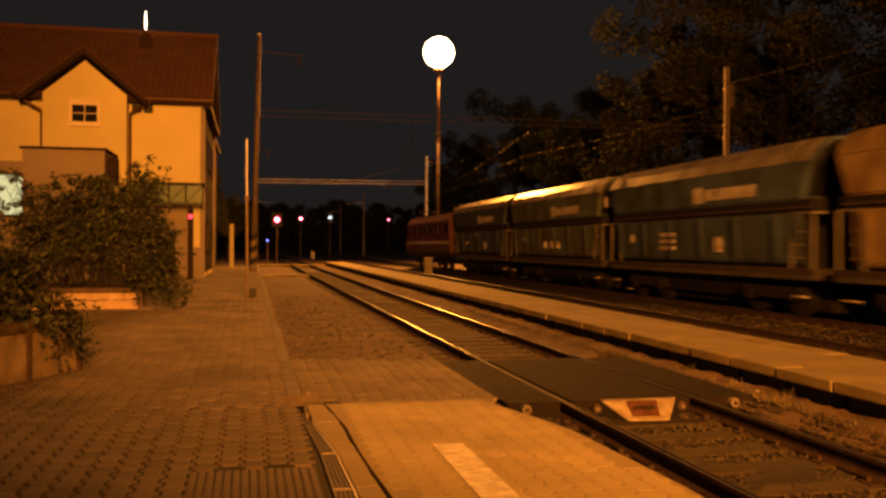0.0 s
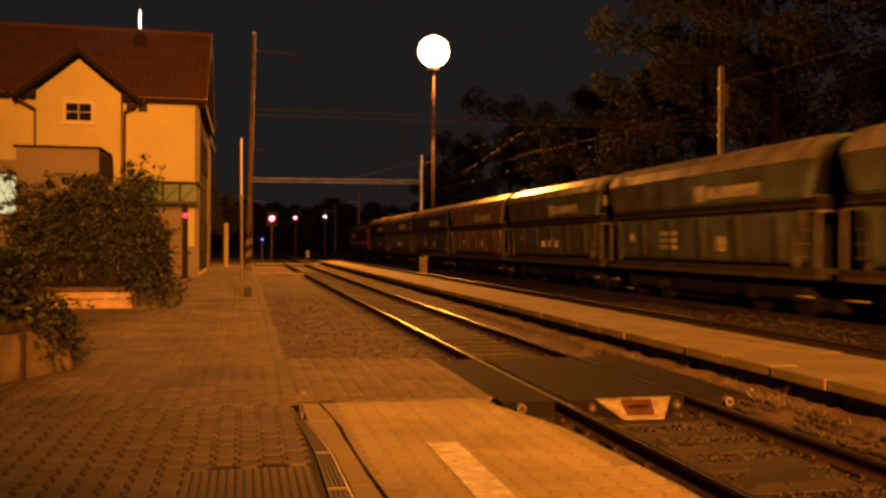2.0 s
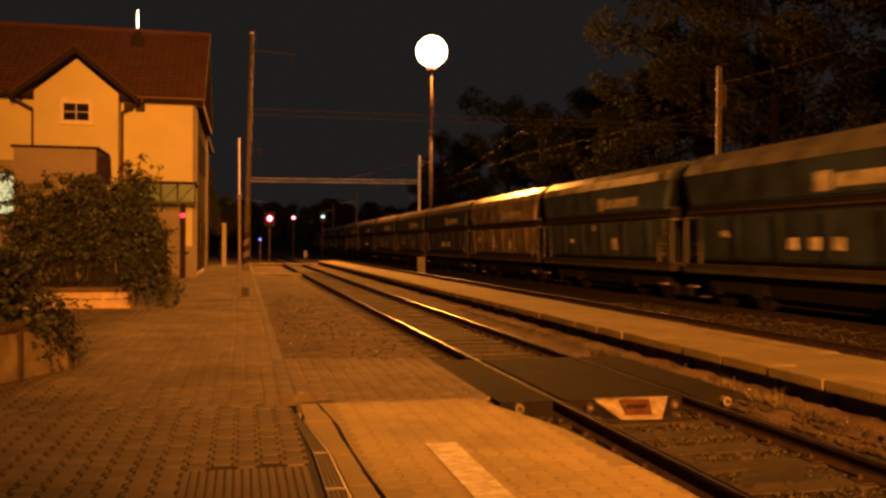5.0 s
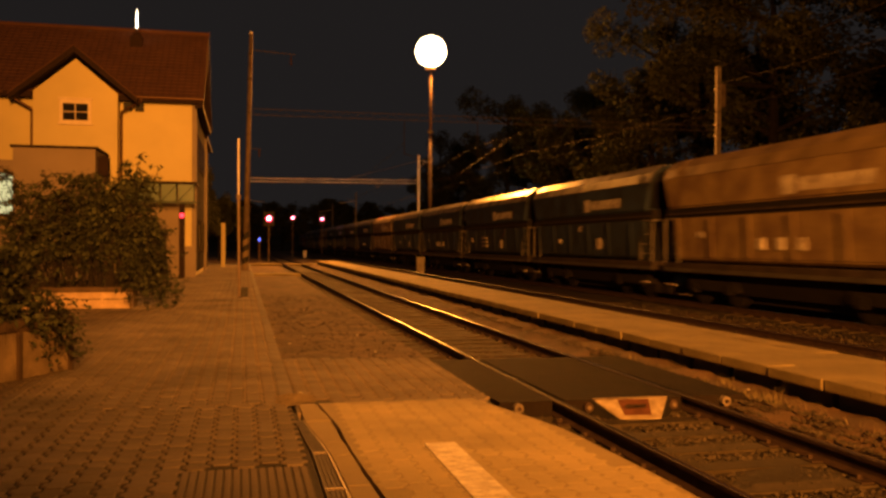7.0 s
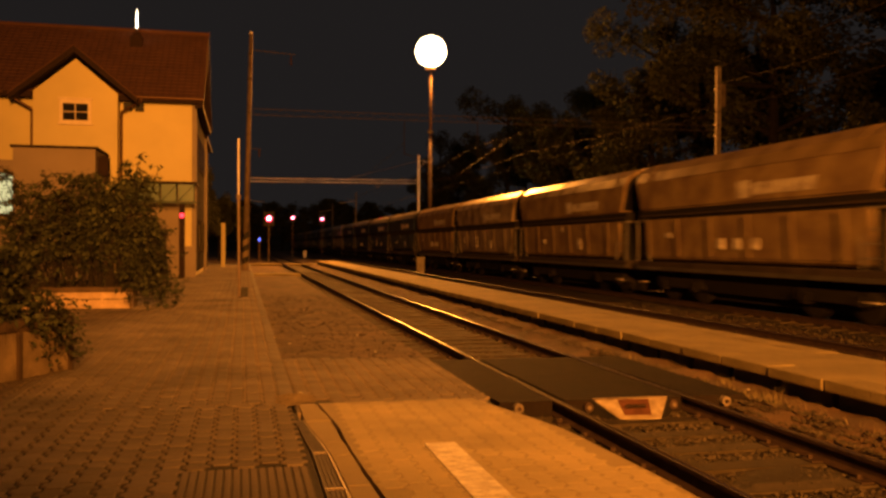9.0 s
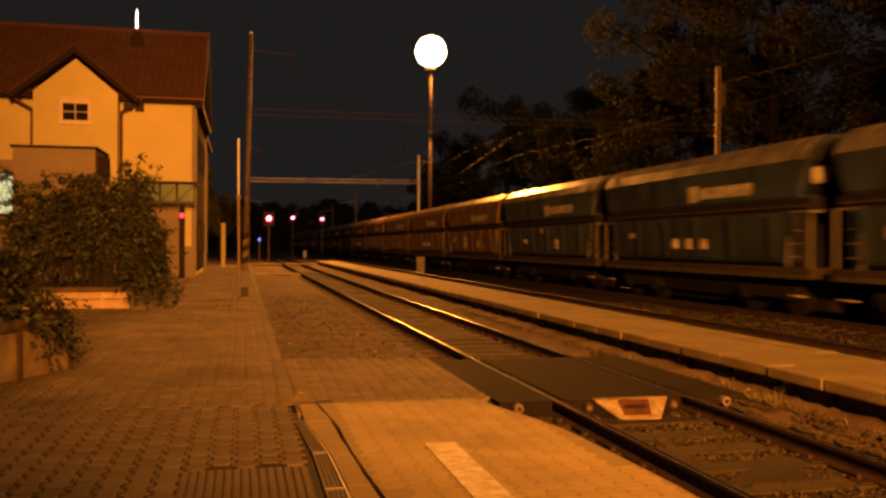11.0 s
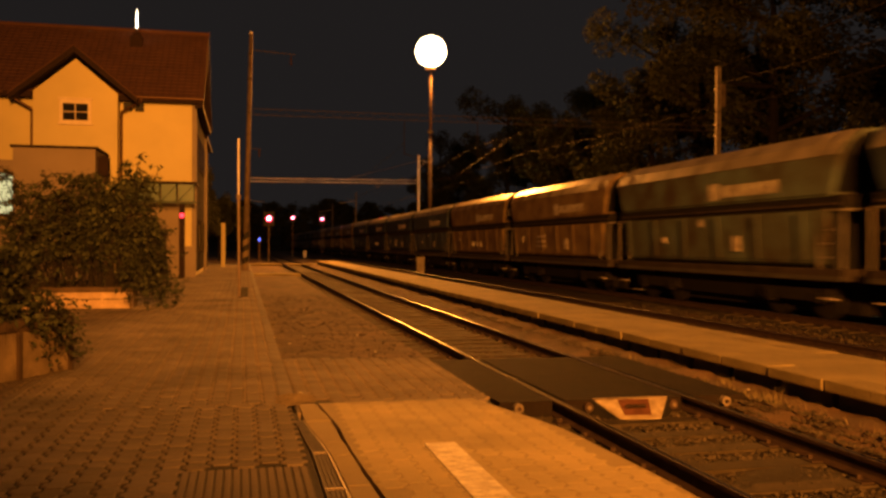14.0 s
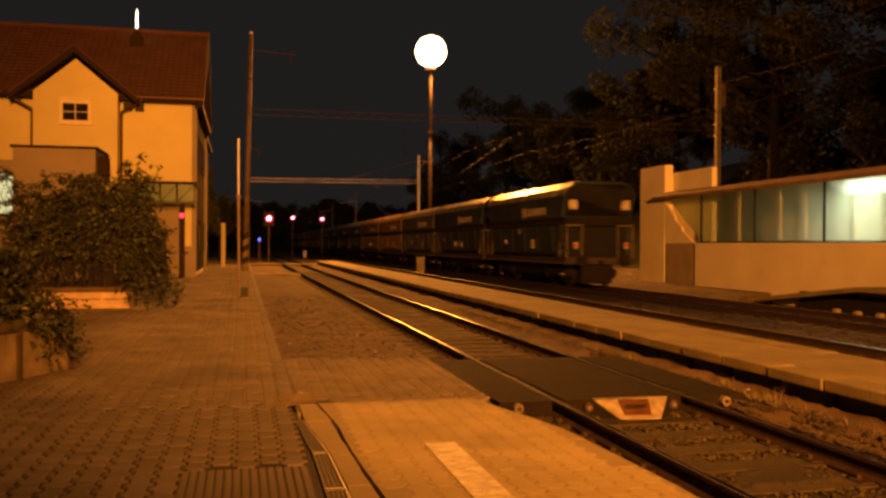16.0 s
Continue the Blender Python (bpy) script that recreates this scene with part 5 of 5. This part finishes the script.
    for e in (-1, 1):
        y = e * (h - 0.5)
        part("end_wall", box(-1.33, 1.33, e * (h - 0.54) - 0.012, e * (h - 0.54) + 0.012, 1.1, 2.42), M_WEND, t, "dark lower end wall, shade put into its colour")
        for s in (-1, 1):
            rail = bmesh.new()
            for yy in (e * (h - 0.05), e * (h - 0.85)):
                tube((s * 1.38, yy, 1.1), (s * 1.38, yy, 2.45), 0.028, seg=6, bm=rail)
            tube((s * 1.38, e * (h - 0.05), 2.42), (s * 1.38, e * (h - 0.85), 2.42), 0.028, seg=6, bm=rail)
            for z in (1.4, 1.7, 2.0):
                tube((s * 1.38, e * (h - 0.45), z), (s * 1.38, e * (h - 0.85), z), 0.02, seg=6, bm=rail)
            tube((s * 1.38, e * (h - 0.05), 2.42), (s * 0.75, e * (h - 0.05), 2.42), 0.028, seg=6, bm=rail)
            tube((s * 0.75, e * (h - 0.05), 1.1), (s * 0.75, e * (h - 0.05), 2.42), 0.025, seg=6, bm=rail)
            part("end_railing", rail, M_WRAIL, t, "dull grey tubular end railing and ladder")
        for s in (-1, 1):
            b = part("buffer", tube((s * 0.875, e * (h - 0.02), 1.04), (s * 0.875, e * (WAGON / 2 - 0.03), 1.04), 0.09, seg=12), M_UNDER, t)
            part("buffer_plate", tube((s * 0.875, e * (WAGON / 2 - 0.06), 1.04), (s * 0.875, e * (WAGON / 2 - 0.02), 1.04), 0.22, seg=18), M_UNDER, b)
            part("step", box(s * 1.4 - 0.05, s * 1.4 + 0.05, e * (h - 0.5) - 0.22, e * (h - 0.5) + 0.22, 0.5, 0.53), M_WMARK, t)
        part("coupling", box(-0.08, 0.08, e * (WAGON / 2 - 0.5) - 0.3, e * (WAGON / 2 - 0.5) + 0.3, 0.92, 1.06, 0.02), M_UNDER, t)
    # side lettering as plain bars and plates
    for s in (-1, 1):
        x = s * 1.452
        y = -1.65
        part("company_mark", box(x - 0.012, x + 0.012, y + 0.85, y + 1.4, 2.84, 3.28), M_WMARK, upper, "faded white mark, not readable")
        for k in range(7):
            part("lettering_bar", box(x - 0.012, x + 0.012, y - 1.75 + 0.36 * k, y - 1.47 + 0.36 * k, 2.9, 3.2), M_WMARK, upper)
    sets = (((-1.55, 1.7, 0.3, 0.38), (0.2, 2.25, 0.2, 0.2), (2.4, 1.8, 0.25, 0.16)),
            ((-1.0, 1.7, 0.24, 0.28), (-0.2, 1.7, 0.24, 0.28), (0.6, 1.7, 0.24, 0.28), (3.5, 1.95, 0.3, 0.16)),
            ((-1.55, 1.7, 0.3, 0.4), (1.4, 1.8, 0.9, 0.12), (1.4, 1.6, 0.9, 0.12), (1.4, 2.0, 0.9, 0.12), (3.9, 1.9, 0.2, 0.25)))[marks % 3]
    for y, z, w, hh in sets:
        for s in (-1, 1):
            part("data_plate", box(s * 1.405 - 0.035, s * 1.405 + 0.035, y - w / 2, y + w / 2, z - hh / 2, z + hh / 2), M_WMARK, t, "small pale data panel")
    for e in (-1, 1):
        for s in (-1, 1):
            if tail or (marks + (e > 0)) % 2:
                part("end_plate", box(s * 1.1 - 0.17, s * 1.1 + 0.17, e * (h * 0.96 + 0.12) - 0.02, e * (h * 0.96 + 0.12) + 0.02, 3.05, 3.42), M_WMARK, t, "white square end plate")
    if tail:
        for s in (-1, 1):
            tp = part("tail_plate", box(s * 1.05 - 0.1, s * 1.05 + 0.1, -h - 0.09, -h - 0.07, 1.52, 1.76), M_WMARK, t, "white tail plate with red quarters")
            for k in (-1, 1):
                part("red_quarter", prism([(s * 1.05 + k * 0.1, 1.52), (s * 1.05 + k * 0.1, 1.76), (s * 1.05, 1.64)], -h - 0.098, -h - 0.09), M_TAIL, tp)
    return t


def locomotive():
    t = thing("locomotive", (0, 0, 0), "dark red electric locomotive at the head of the train", "locomotive")
    red = mat("locomotive_red", (0.065, 0.015, 0.012), 0.45, scale=1.0, vary=0.25, bump=0.05, dirt=(0.10, 0.03, 0.02))
    bm = prism([(-1.48, 1.2), (1.48, 1.2), (1.48, 3.2), (1.2, 3.75), (-1.2, 3.75), (-1.48, 3.2)], -8.0, 8.0)
    for v in bm.verts:
        if v.co.z > 2.4:
            v.co.y *= 0.955
    bmesh.ops.bevel(bm, geom=bm.edges[:], offset=0.08, segments=2, affect="EDGES")
    part("body", bm, red, t)
    part("stripe", box(-1.492, 1.492, -7.6, 7.6, 1.75, 1.95), M_WMARK, t, "pale side stripe")
    for s in (-1, 1):
        for y in (-7.0, -3.6, -1.8, 0.0, 1.8, 3.6, 7.0):
            part("side_window", box(s * 1.485 - 0.012, s * 1.485 + 0.012, y - 0.4, y + 0.4, 2.45, 3.05), M_DARKGLASS, t)
    for e in (-1, 1):
        for s in (-1, 1):
            part("windscreen", box(s * 0.62 - 0.5, s * 0.62 + 0.5, e * 7.78 - 0.05, e * 7.78 + 0.05, 2.5, 3.2), M_DARKGLASS, t)
            part("buffer", tube((s * 0.875, e * 8.0, 1.04), (s * 0.875, e * 8.4, 1.04), 0.16, seg=14), M_UNDER, t)
    part("frame", box(-1.4, 1.4, -7.9, 7.9, 0.85, 1.2, 0.02), M_UNDER, t)
    for y in (-4.6, 4.6):
        bogie(t, y)
    pn = bmesh.new()
    for y in (-5.2, 5.2):
        box(-0.9, 0.9, y - 0.8, y + 0.8, 3.8, 3.95, 0.02, pn)
        tube((-0.5, y, 3.95), (-0.3, y + 0.9, 4.25), 0.03, seg=6, bm=pn)
        tube((0.5, y, 3.95), (0.3, y + 0.9, 4.25), 0.03, seg=6, bm=pn)
        tube((-0.9, y + 0.4, 4.3), (0.9, y + 0.4, 4.3), 0.03, seg=6, bm=pn)
    part("pantograph", pn, M_UNDER, t)
    return t


ROUTE = 13.65
COLOURS = (0, 2, 0, 1, 2, 2, 2, 0, 4, 0, 3, 3, 3, 1, 4, 1, 1, 1, 0, 3, 3, 0, 1, 1, 2, 3, 3)
NAMES = ("blue-grey steel coal hopper wagon, dusty and moving", "rust-brown steel coal hopper wagon, dusty and moving",
         "green-grey steel coal hopper wagon, dusty and moving", "dark blue steel coal hopper wagon, moving", "faded cream-brown steel coal hopper wagon, moving")
train = []
made = {}
for i, c in enumerate(COLOURS):
    last = i == len(COLOURS) - 1
    key = (c, i % 3)
    y0 = 53.35 - WAGON * (i + 0.5)
    if last:
        w = hopper_wagon(M_W[c], M_WROOFS[c], "last dark blue hopper wagon with tail plates, moving", True, 0)
    elif key in made:
        w = copy_thing(made[key], pose(ROUTE, y0, 0))
    else:
        w = made[key] = hopper_wagon(M_W[c], M_WROOFS[c], NAMES[c], False, i % 3)
    train.append((w, y0))
train.append((locomotive(), 53.35 + 8.5))

build_pavers(deck)


def motions():
    """The train draws away and gathers speed; the far signal falls to red behind it."""
    times = [0.0, 2.0, 4.0, 6.0, 8.0, 10.0, 12.0, 14.0, 16.0]
    for w, y0 in train:
        walk(w, [(t, pose(ROUTE, y0 + 17.8 * t + 0.08 * t * t, 0)) for t in times])
    walk(red_shutter, [(0.0, pose(0, 0, 5.12)), (5.1, pose(0, 0, 5.12)), (5.3, pose(0, 0, 4.6)), (16.0, pose(0, 0, 4.6))])
    walk(white_shutter, [(0.0, pose(0, 0, 5.95)), (5.1, pose(0, 0, 5.95)), (5.3, pose(0, 0, 5.5)), (16.0, pose(0, 0, 5.5))])


motions()
